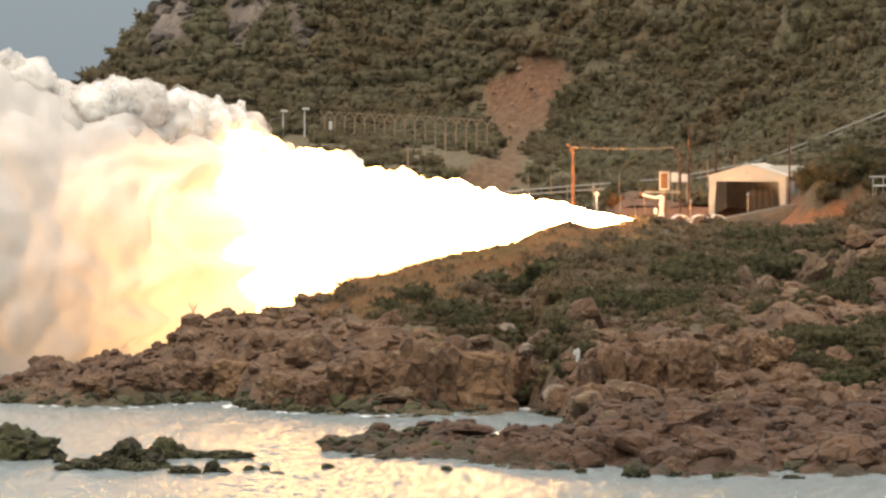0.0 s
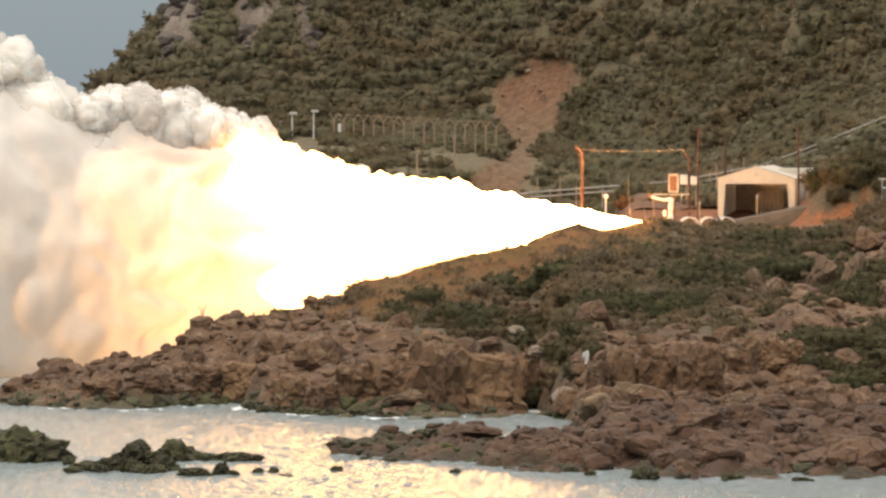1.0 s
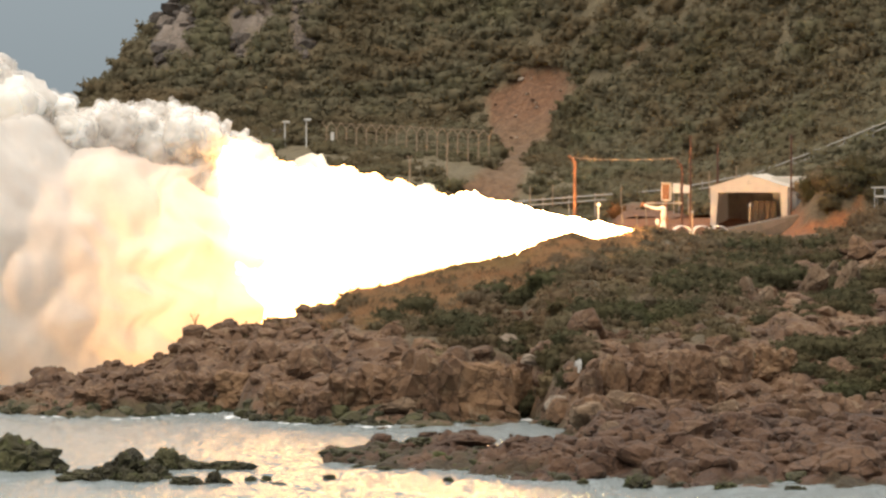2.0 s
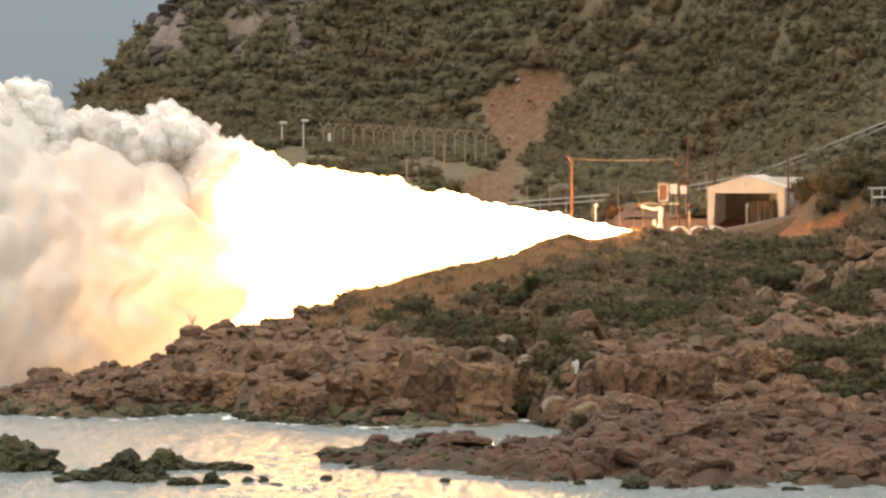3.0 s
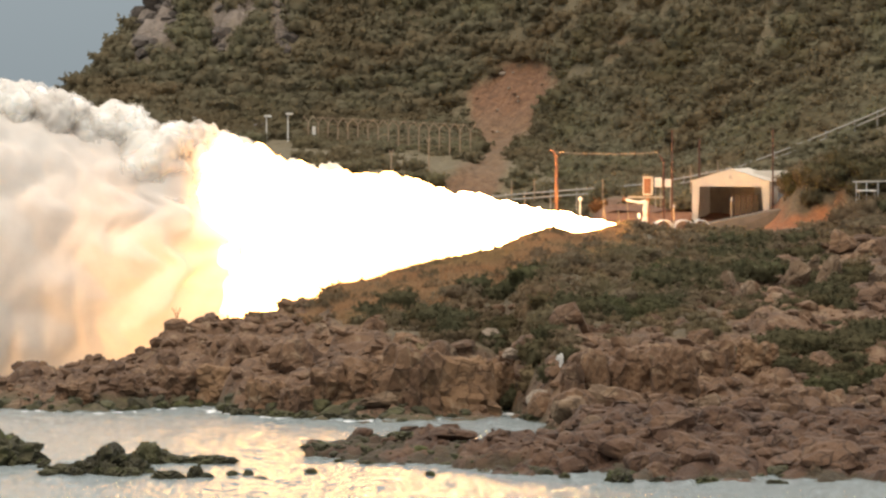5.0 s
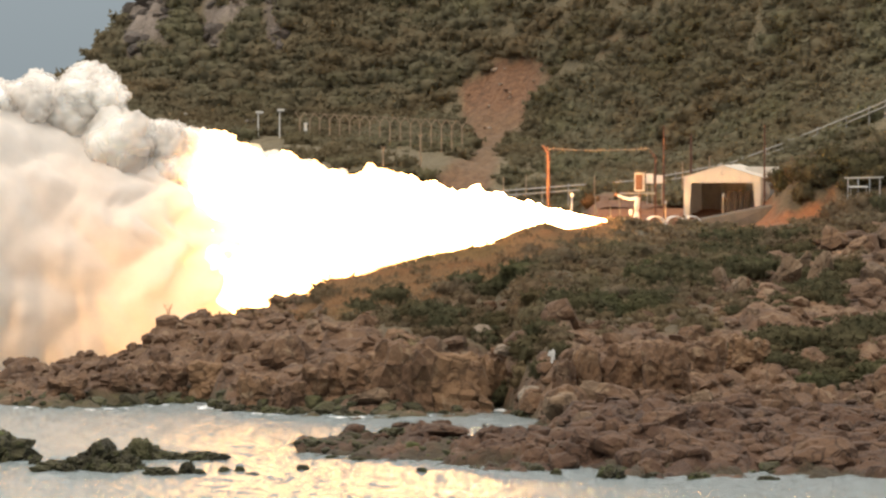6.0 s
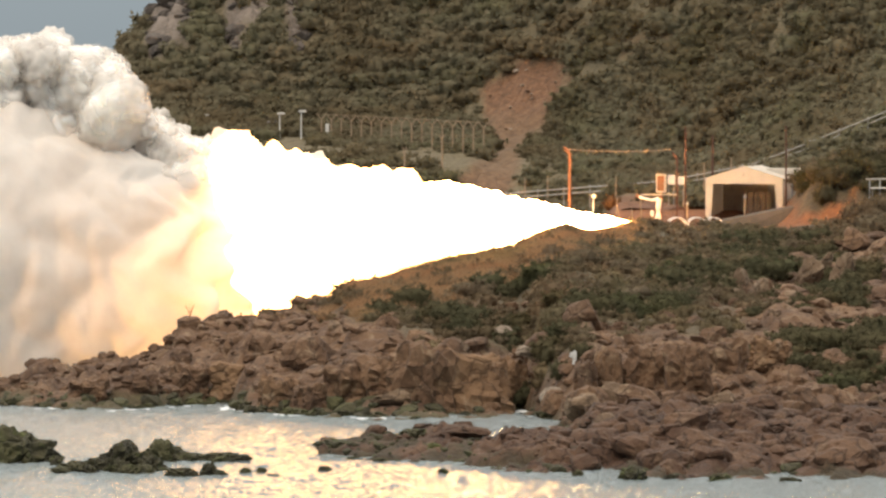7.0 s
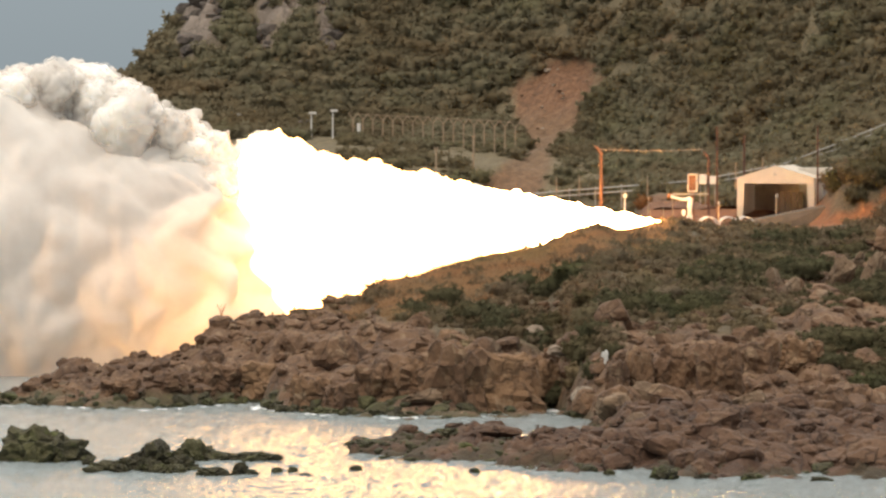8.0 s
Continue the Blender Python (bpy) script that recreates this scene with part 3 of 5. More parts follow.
rnd = random.Random(11)
FLAME_MESHES = []
for k in range(5):
    me = bpy.data.meshes.new("billow")
    b = billow_shape(20 + k, 3, 0.26)
    b.to_mesh(me)
    b.free()
    me.materials.append(M_FLAME_EDGE if k > 1 else M_FLAME)
    FLAME_MESHES.append(me)
for k in range(380):
    s0 = 1.5 + 29 * ((k + rnd.random()) / 380) ** 0.8
    radius = (0.3 + 0.21 * s0) * (rnd.uniform(0.2, 0.34) if k % 2 else rnd.uniform(0.1, 0.2))
    ang = math.pi / 2 + rnd.gauss(0, 0.9)
    lag = rnd.uniform(-5.0, 7.5)
    speed = rnd.uniform(4.0, 7.5)
    edge = s0 > 8 and 0.3 < ang < 1.5
    if edge:
        radius *= 1.1
    ob = new("billow", FLAME_MESHES[2 + k % 3 if edge else k % 2])
    ob.parent = flame
    ob.scale = (radius, radius * rnd.uniform(0.85, 1.1), radius * rnd.uniform(0.85, 1.1))
    spin = rnd.uniform(-60, 60)
    rows = []
    for i in range(17):
        t = 8.0 * i / 16
        age = max(0.0, t - lag)
        s = min(s0 + speed * min(age, 4.0), 30.5)
        rho = ((0.2 + 0.18 * s0) * (0.45 + 0.5 * min(age / 0.8, 1.0)) + 0.16 * (s - s0)) * (1.03 if edge else 1.0)
        rows.append((t, pose(-s, rho * math.cos(ang), rho * math.sin(ang), spin * t, spin * 0.7 * t, k * 40)))
    MOVES.append((ob, rows))

smoke = thing("smoke_cloud", Matrix.Translation(NOZZLE), "dense billowing cream-white exhaust smoke lit orange by the flame", "smoke")


def smoke_puff(seed, core, sub):
    """A soft billow: a denser heart in a ragged, half clear skin."""
    me = bpy.data.meshes.new("smoke_billow")
    b = billow_shape(seed, sub, 0.21, 3)
    heart = list(b.verts) + list(b.edges) + list(b.faces)
    for n, size in ((1, 1.14),):
        for q in bmesh.ops.duplicate(b, geom=heart)["geom"]:
            if isinstance(q, bmesh.types.BMVert):
                q.co *= size + 0.12 * noise.noise(q.co * 2.3 + Vector((n, seed, 0)))
            elif isinstance(q, bmesh.types.BMFace):
                q.material_index = n
    b.to_mesh(me)
    b.free()
    for m in (core, M_SKIN):
        me.materials.append(m)
    return me


SMOKE_MESHES = [smoke_puff(40 + k, M_PUFF, 4) for k in range(8)]
VEIL_MESHES = [smoke_puff(60 + k, M_SKIN, 4) for k in range(4)]

# how high the smoke stands over the nozzle: by distance from it, and time by time
TOP_S = (31.6, 35.9, 40.3, 43.9, 46.5, 49.1)
TOP_T = (0.0, 1.5, 3.5, 4.5, 6.0, 6.5, 7.0, 7.5, 8.0)
TOP_Z = ((8.9, 10.3, 10.7, 10.6, 12.3, 13.1), (7.8, 10.5, 10.1, 9.1, 12.2, 14.6), (7.0, 9.7, 9.1, 9.2, 11.2, 12.1),
         (7.6, 8.6, 9.3, 9.8, 10.7, 11.8), (7.0, 7.8, 12.8, 11.2, 10.7, 10.9), (7.7, 7.8, 14.9, 15.3, 12.5, 11.6),
         (6.8, 6.8, 13.1, 14.7, 14.2, 14.0), (6.5, 8.5, 10.7, 13.1, 13.8, 13.1), (6.0, 6.9, 10.7, 12.1, 12.4, 11.5))


def smoke_top(s, t):
    return float(np.interp(t, TOP_T, [np.interp(s, TOP_S, row) for row in TOP_Z]))


BANK_DROP = 4.0


def bank_reach(s):
    """Radius of the bank of smoke about an axis that lies below the jet's."""
    return float(np.interp(s, (28, 31.6, 35.9, 40.3, 43.9, 46.5, 49, 60, 85), (8.6, 9.0, 9.7, 10.9, 11.8, 13.2, 14.0, 16.5, 18.0)))


def smoke_shell(seed, start, lump):
    """A great lumpy bank of smoke along its own x axis, with a ragged rounded near end."""
    rings, sides = 150, 150
    bm = bmesh.new()
    off = Vector((seed * 4.1, seed * 7.7, seed * 3.3))
    grid = []
    for i in range(rings + 1):
        q = i / rings
        s = start + 55 * q ** 1.5
        r = bank_reach(s) * math.sqrt(1 - (1 - min(1.0, (s - start + 0.02) / 5.0)) ** 2)
        row = []
        for k in range(sides):
            a = 2 * math.pi * k / sides
            p = Vector((0.16 * s, 1.5 * math.cos(a), 1.5 * math.sin(a)))
            d, amp, f = 1.0, lump, 1.3
            for _ in range(3):
                d += amp * (2.0 * abs(noise.noise(p * f + off)) - 0.35)
                amp *= 0.42
                f *= 2.0
            rag = Vector((0.3 * r * math.cos(a), 0.3 * r * math.sin(a), 0.1 * s)) - off
            push = (4.8 * noise.noise(rag) + 1.0 * noise.noise(rag * 2.3)) * max(0.0, 1 - (s - start) / 12)
            row.append(bm.verts.new((s + push, r * d * math.cos(a), r * d * math.sin(a))))
        grid.append(row)
    for a, b in zip(grid, grid[1:]):
        for k in range(sides):
            bm.faces.new((a[k], b[k], b[(k + 1) % sides], a[(k + 1) % sides])).smooth = True
    bm.faces.new(list(reversed(grid[0])))
    bm.faces.new(grid[-1])
    return bm


bank = part("smoke_layer", smoke_shell(1, 29.5, 0.085), M_SMOKE, smoke)
BANK_LIFT = ((0.0, 2.3), (0.75, 1.7), (1.5, 0.9), (2.5, 0.9), (3.5, 1.0), (4.5, 1.1), (6.0, 0.5), (6.5, 1.1), (7.0, 0.7), (7.5, 1.0), (8.0, 0.6))
MOVES.append((bank, [(t, pose(0.8 * math.sin(1.3 * t), 0, lift - BANK_DROP, 0, 0, 180) @ pose(0, 0, 0, 13 * t)) for t, lift in BANK_LIFT]))


def keyed_puff(mesh, parent, name, size, at, turn):
    """A billow that drifts as at(t) says, turning slowly."""
    ob = new(name, mesh)
    ob.parent = parent
    ob.scale = size
    spin = rnd.uniform(-22, 22)
    rows = []
    for i in range(17):
        t = 8.0 * i / 16
        rows.append((t, pose(*at(t), spin * t, spin * 0.6 * t, turn)))
    MOVES.append((ob, rows))


# billows along the upper edge, rising and sinking with it as they drift off
for k in range(120):
    speed = rnd.uniform(0.9, 2.0)
    s0 = 31.0 - 8.0 * speed + (22.0 + 8.0 * speed) * (k + rnd.random()) / 120
    depth = 6.5 * rnd.random() ** 1.5
    rad = rnd.uniform(1.2, 2.2) * (1.4 if depth > 1.5 else 0.9)
    side = rnd.uniform(-4.5, 3.0)
    wob = rnd.uniform(0, 6.3)

    def at(t, speed=speed, s0=s0, depth=depth, rad=rad, side=side, wob=wob):
        s = s0 + speed * t
        far = max(s, 30.5)
        z = smoke_top(far, t) - 0.9 * rad - depth * min(1.0, (far - 29) / 8) + 0.25 * math.sin(1.7 * t + wob)
        return (-far, side * min(1.0, (far - 30) / 4), z - 2.5 * max(0.0, 30.5 - s) ** 0.5)

    keyed_puff((VEIL_MESHES[k % 4] if depth < 0.5 and k % 3 == 0 else SMOKE_MESHES[k % 8]), smoke, "smoke_billow",
               (rad * rnd.uniform(0.9, 1.3), rad * rnd.uniform(0.8, 1.2), rad * rnd.uniform(0.85, 1.15)), at, k * 50)

# thin smoke curling off the upper edge of the flame
for k in range(44):
    s0 = rnd.uniform(14, 27)
    speed = rnd.uniform(3.0, 5.0)
    lag = rnd.uniform(-5, 8)
    ang = rnd.uniform(0.7, 1.8)
    rad = (0.2 + 0.19 * s0) * rnd.uniform(0.12, 0.22)

    def at(t, s0=s0, speed=speed, lag=lag, ang=ang):
        age = max(0.0, t - lag)
        s = s0 + speed * age
        rho = (0.2 + 0.185 * s0) * (0.6 + 0.4 * min(age / 0.8, 1.0)) + 0.17 * min(speed * age, 34 - s0) - 0.25 * max(0.0, s - 34)
        return (-s, rho * math.cos(ang), rho * math.sin(ang))

    keyed_puff(SMOKE_MESHES[k % 8], smoke, "smoke_billow", (rad, rad, rad), at, k * 40)


# ---------------------------------------------------------------- scrub
def shrub_arrays(seed, leaves, leaf, core_sub=2, core=0.8, toss=0.34):
    """A low rounded bush: a lumpy inner mass and many small leaf tufts. Triangles."""
    r = np.random.RandomState(seed)
    bm = bmesh.new()
    bmesh.ops.create_icosphere(bm, subdivisions=core_sub, radius=1)
    off = Vector((seed * 3.3, seed * 1.7, seed * 2.9))
    co = []
    for v in bm.verts:
        n = v.co.normalized()
        d = 0.82 + 0.45 * noise.noise(n * 1.5 + off) + 0.3 * noise.noise(n * 3.1 + off)
        co.append((n.x * d, n.y * d, n.z * d * 0.72 + 0.3))
    faces = [[v.index for v in f.verts] for f in bm.faces]
    bm.free()
    co = np.array(co)
    nrm = co - np.array((0, 0, 0.25))
    pick = r.randint(0, len(co), leaves)
    lo = np.array((0, 0, 0.25))
    base = lo + (co[pick] - lo) * r.uniform(0.8, 1.06, (leaves, 1)) + r.normal(0, 0.07, (leaves, 3))
    face = nrm[pick] / np.linalg.norm(nrm[pick], axis=1, keepdims=True) + r.normal(0, toss, (leaves, 3))
    d1 = np.cross(face, r.normal(0, 1, (leaves, 3)))
    d1 /= np.linalg.norm(d1, axis=1, keepdims=True)
    d2 = np.cross(face, d1)
    d2 /= np.linalg.norm(d2, axis=1, keepdims=True)
    size = leaf * r.uniform(0.6, 1.5, (leaves, 1))
    tri = np.stack([base - d2 * size * 0.5, base + d2 * size * 0.5, base + d1 * size * 1.3], 1)
    n0 = len(co)
    co = np.concatenate([lo + (co - lo) * core, tri.reshape(-1, 3)])
    lf = n0 + np.arange(leaves * 3).reshape(-1, 3)
    return co, np.concatenate([np.array(faces), lf])


def scatter(name, spots, shapes, material, label, category, flat=False):
    """One joined mesh of many bushes. spots: x, y, z, radius, turn, tint."""
    cos, fcs, tints, n = [], [], [], 0
    for i, (x, y, z, rad, turn, tint) in enumerate(spots):
        co, fc = shapes[i % len(shapes)]
        c, s = math.cos(turn), math.sin(turn)
        q = np.stack([x + rad * (c * co[:, 0] - s * co[:, 1]), y + rad * (s * co[:, 0] + c * co[:, 1]), z + rad * co[:, 2]], -1)
        cos.append(q)
        fcs.append(fc + n)
        tints.append(np.full(len(q), tint))
        n += len(q)
    me = mesh_from(name, np.concatenate(cos), np.concatenate(fcs), flat)
    la = me.attributes.new("tint", "FLOAT", "POINT")
    la.data.foreach_set("value", np.concatenate(tints).astype(np.float32))
    me.materials.append(material)
    return tagged(new(name, me), label, category, kind="stuff")


r = np.random.RandomState(5)
near_shapes = [shrub_arrays(100 + k, 900, 0.1, 2, 0.88, 0.55) for k in range(8)]
hill_shapes = [(co * np.array((1.0, 1.0, 0.9)), fc) for co, fc in (shrub_arrays(200 + k, 120, 0.21, 1, 0.86, 0.5) for k in range(10))]

# hillside scrub
NH = 13600
px_ = r.uniform(-44, 46, NH)
py_ = np.interp(px_, FOOT_X, FOOT_Y) + r.uniform(-46, 34, NH)
pz_ = terrain(px_, py_)
keep = (slip_amount(px_, pz_) * (py_ > 625) < np.where(r.uniform(0, 1, NH) < 0.02, 2.0, r.uniform(0.3, 0.55, NH))) & (pz_ > 6) & (pz_ < 33.5) & (py_ > 616)
# open ground below the fence, and bare rock on the cliff
behind = np.interp(px_, (-16, 4), (686, 668))
near_fence = (px_ < 6) & (py_ < behind + 1.5) & (py_ > behind - 9)
keep &= ~near_fence | (r.uniform(0, 1, NH) < 0.12)
d_foot = py_ - np.interp(px_, FOOT_X, FOOT_Y)
keep &= (d_foot > -12) | (px_ > 20) | (r.uniform(0, 1, NH) < 0.5)
on_road = (px_ > 4) & (np.abs(py_ - np.interp(px_, (4, 40), (632, 621))) < 1.8)
keep &= ~on_road
for lx in (-14.79, -12.77, -22.01):
    keep &= ~((np.abs(px_ - lx * py_ / 689) < 0.9) & (py_ > 655) & (py_ < 691))
keep &= cliff_amount(px_, pz_) < 0.5
spots = [(a, b, c - 0.15, (0.5 + 1.5 * r.uniform() ** 2.4) * (0.75 if abs(a) < 12 and b < 690 else 1.0), r.uniform(0, 6.28), float(np.clip(0.3 + 1.2 * fbm(np.array([a / 8]), np.array([b / 8]), 171, 2)[0] + r.normal(0, 0.2), 0, 1)))
         for a, b, c in zip(px_[keep], py_[keep], pz_[keep])]
scatter("hill_scrub", spots, hill_shapes, M_HILL, "dense olive-green scrub covering the hillside", "scrub")

# headland bushes: the larger ones are things, the small ones ground cover
bx, by = r.uniform(-22, 44, 9800), r.uniform(488, 612, 9800)
bz = land_full(bx, by)
rk = rock_amount(bx, by)
ok = (r.uniform(0, 1, 9800) > rk * 1.02 - 0.015) & (bz > 1.8)
ok &= ~((bx > 14.5) & (bx < 29) & (by > 581))
ok &= ~((bx > 25.5) & (bx < 34.5) & (by > 585.5) & (by < 594))
ok &= (by < np.interp(bx, CREST_X, CREST_Y) + 11) | (bx > 29)
low, nth = [], 0
BUSH = []
for k, (co, fc) in enumerate(near_shapes):
    me = mesh_from("bush", co, fc)
    me.materials.append(M_GREEN if k % 4 == 0 else M_SHRUB)
    BUSH.append(me)
for a, b, c in zip(bx[ok], by[ok], bz[ok]):
    big = r.uniform() < 0.12
    if big and nth < 48:
        rad = r.uniform(0.9, 1.8) * (0.45 if b > float(np.interp(a, CREST_X, CREST_Y)) - 7 else 1.0)
        ob = new("bush", BUSH[(nth % 6) + (nth % 6) // 3 + 1])
        ob.matrix_basis = Matrix.Translation((a, b, c - 0.1)) @ pose(0, 0, 0, 0, 0, r.uniform(0, 360)) @ Matrix.Diagonal((rad * 1.1, rad, rad * 0.9, 1))
        tagged(ob, "rounded grey-green scrub bush growing on the headland", "bush", "headland bushes")
        nth += 1
    else:
        low.append((a, b, c - 0.12, 0.35 + 0.8 * r.uniform() ** 2, r.uniform(0, 6.28), float(np.clip(r.normal(0.5, 0.3), 0, 1))))
for i in range(220):
    a = r.uniform(-15, 13)
    b = float(np.interp(a, CREST_X, CREST_Y)) + r.uniform(-5, 1.5)
    low.append((a, b, ground_z(a, b) - 0.1, r.uniform(0.25, 0.55), r.uniform(0, 6.28), r.uniform(0.2, 0.9)))
def grass_arrays(seed, blades):
    """An open tussock of upright blades that light shines through."""
    q = np.random.RandomState(seed)
    foot = q.normal(0, 0.4, (blades, 2))
    lean = foot * 0.5 + q.normal(0, 0.25, (blades, 2))
    turn = q.uniform(0, math.pi, blades)
    side = 0.055 * np.stack([np.cos(turn), np.sin(turn)], -1)
    tall = q.uniform(0.6, 1.3, (blades, 1))
    low_ = np.zeros((blades, 1))
    tri = np.stack([np.concatenate([foot - side, low_], 1), np.concatenate([foot + side, low_], 1), np.concatenate([foot + lean, tall], 1)], 1)
    return tri.reshape(-1, 3), np.arange(blades * 3).reshape(-1, 3)


crest_grass = []
for i in range(2500):
    a = r.uniform(-14, 15.5)
    b = float(np.interp(a, CREST_X, CREST_Y)) + 1.5 - 20 * r.uniform() ** 1.5
    if float(rock_amount(np.array([a]), np.array([b]))[0]) > 0.45:
        continue
    crest_grass.append((a, b, ground_z(a, b) - 0.05, r.uniform(0.35, 0.62), r.uniform(0, 6.28), r.uniform(0, 0.3)))
scatter("crest_grass", crest_grass, [grass_arrays(350 + k, 70) for k in range(6)], M_GLOW_STRAW, "flame-lit dry grass on the crest, glow also in its colour", "grass")
# more pale grass near the crest, its colour standing in for the flame's glow
patch = [float(fbm(np.array([q[0] / 3.5]), np.array([q[1] / 9]), 261, 2)[0]) + 0.12 * r.normal()
         + 0.4 * float(smooth(-26, -8, q[1] - np.interp(q[0], CREST_X, CREST_Y)) * (1 - smooth(8, 15, q[0]))) for q in low]
tufts = [shrub_arrays(300 + k, 110, 0.21, 1, 0.82, 0.5) for k in range(6)]
scatter("low_scrub", [q for q, p in zip(low, patch) if p < 0.12], tufts, M_SHRUB, "low grey-green scrub covering the upper headland", "scrub")
scatter("dry_grass", [(*q[:3], q[3] * 0.75, *q[4:]) for q, p in zip(low, patch) if p >= 0.12], tufts, M_DRY, "pale dry grass tussocks between the scrub", "grass")


# ---------------------------------------------------------------- boulders
def boulder_bm(seed, flat=0.8, sub=3, rough=1.0):
    rr = random.Random(seed)
    bm = bmesh.new()
    bmesh.ops.create_icosphere(bm, subdivisions=sub, radius=1)
    planes = []
    for _ in range(15):
        n = Vector((rr.gauss(0, 1), rr.gauss(0, 1), rr.gauss(0, 0.8))).normalized()
        planes.append((n, rr.uniform(0.5, 0.82)))
    off = Vector((seed * 1.3, seed * 2.1, seed * 0.7))
    for v in bm.verts:
        n = v.co.normalized()
        d = 1.0
        for pn, pd in planes:
            q = n.dot(pn)
            if q > 0.01:
                d = min(d, pd / q)
        if rough > 2:
            d = 0.35 + 0.5 * d + 0.5 * (0.35 - abs(noise.noise(n * 1.9 + off))) + 0.34 * (0.3 - abs(noise.noise(n * 4.3 - off)))
            d += 0.13 * (0.25 - abs(noise.noise(n * 9.1 + off))) + 0.05 * noise.noise(n * 17 - off)
        d += rough * (0.06 * noise.noise(n * 2.5 + off) + 0.05 * noise.noise(n * 6 + off) - 0.05 * abs(noise.noise(n * 4 - off)))
        v.co = Vector((n.x * d, n.y * d, n.z * d * flat))
    return bm


BOULDERS = {}
for mname, mat in (("brown", M_ROCK), ("grey", M_GREY), ("weedy", M_REEF), ("pale", M_PALE), ("ledge_dark", M_LEDGE)):
    for k in range(7):
        me = bpy.data.meshes.new("boulder")
        b = boulder_bm(500 + k, 0.8, 4 if mname == "weedy" else 3, 2.6 if mname == "weedy" else 1.4)
        b.to_mesh(me)
        b.free()
        me.materials.append(mat)
        BOULDERS[mname, k] = me


def boulder(kind, k, x, y, z, sx, sy, sz, turn, label, name="boulder", group="shore boulders", tilt=0):
    ob = new(name, BOULDERS[kind, k % 7])
    ob.matrix_basis = pose(x, y, z, tilt, tilt * 0.5, turn) @ Matrix.Diagonal((sx, sy, sz, 1))
    return tagged(ob, label, "rock", group)


qx, qy = r.uniform(-36, 36, 26000), r.uniform(424, 592, 26000)
qz = land_full(qx, qy)
qr = rock_amount(qx, qy)
sel = (qz > -0.1) & (r.uniform(0, 1, 26000) < qr * 0.47 + 0.002)
count = 0
rubble = []
for a, b, c in zip(qx[sel], qy[sel], qz[sel]):
    if count < 280 and r.uniform() < 0.04:
        sz = (0.38 if b < 452 and a < 6 else (0.6 if abs(b - float(np.interp(a, CREST_X, CREST_Y))) < 12 else 1.0)) * (0.6 + 1.4 * r.uniform() ** 1.6 * (1.25 if r.uniform() < 0.15 else 1))
        kind = "weedy" if (b < 466 and a < 9 and r.uniform() < 0.2) or (c < 0.7 and a < 3) else ("grey" if r.uniform() < 0.15 else "brown")
        if kind == "weedy":
            sz *= 0.5
        elif b < 476 and r.uniform() < 0.8:
            kind = "ledge_dark"
        boulder(kind, count, a, b, c + 0.1 * sz, sz * r.uniform(0.8, 1.3), sz, sz * r.uniform(0.7, 1.1), r.uniform(0, 360),
                {"grey": "angular pale grey boulder lying on the rocky slope", "weedy": "dark weedy boulder lying on the low ledge"}.get(kind, "angular brown boulder lying on the rocky slope"), tilt=r.uniform(-25, 25))
        count += 1
    else:
        rubble.append((a, b, c, 0.16 + (0.35 if b < 452 and a < 6 else 0.95) * r.uniform() ** 3.0, r.uniform(0, 6.28), 0))
# broken stone along the lower crest
for i in range(170):
    x = r.uniform(-21, -3)
    y = float(np.interp(x, CREST_X, CREST_Y)) + r.uniform(-5, 1.5)
    rubble.append((x, y, ground_z(x, y), 0.2 + 0.5 * r.uniform() ** 2, r.uniform(0, 6.28), 0))
small = []
for k in range(14):
    b = boulder_bm(600 + k, 0.5 + 0.05 * (k % 9), 2)
    bmesh.ops.transform(b, matrix=pose(0, 0, 0, 17 * k % 50 - 25, 23 * k % 40 - 20) @ Matrix.Diagonal((0.8 + 0.1 * (k % 7), 1, 1, 1)), verts=list(b.verts))
    b.verts.ensure_lookup_table()
    small.append((np.array([v.co[:] for v in b.verts]), np.array([[v.index for v in f.verts] for f in b.faces])))
    b.free()
scatter("tidal_rubble", [q for q in rubble if q[2] < (0.9 if q[0] < 3 else 0.3)], small, M_REEF, "dark weedy stones along the waterline", "stones", True)
dry_stones = [q for q in rubble if q[2] >= (0.9 if q[0] < 3 else 0.3)]
scatter("ledge_rubble", [q for q in dry_stones if q[1] < 478], small, M_LEDGE, "dark brown stones strewn over the low ledge", "stones", True)
scatter("rubble", [q for q in dry_stones if q[1] >= 478], small, M_ROCK, "broken brown stones strewn over the rocky shore", "stones", True)

cx_, cy_ = r.uniform(-40, -6, 5000), r.uniform(616, 760, 5000)
cz_ = terrain(cx_, cy_)
on_cliff = (cliff_amount(cx_, cz_) > 0.5) & (cz_ < 36)
crumbs = [(a, b, c, 0.35 + 1.2 * r.uniform() ** 2, r.uniform(0, 6.28), 0) for a, b, c in zip(cx_[on_cliff], cy_[on_cliff], cz_[on_cliff])]
scatter("cliff_stones", crumbs[:900], small, M_CLIFF, "broken grey rock of the cliff above the sea", "stones", True)

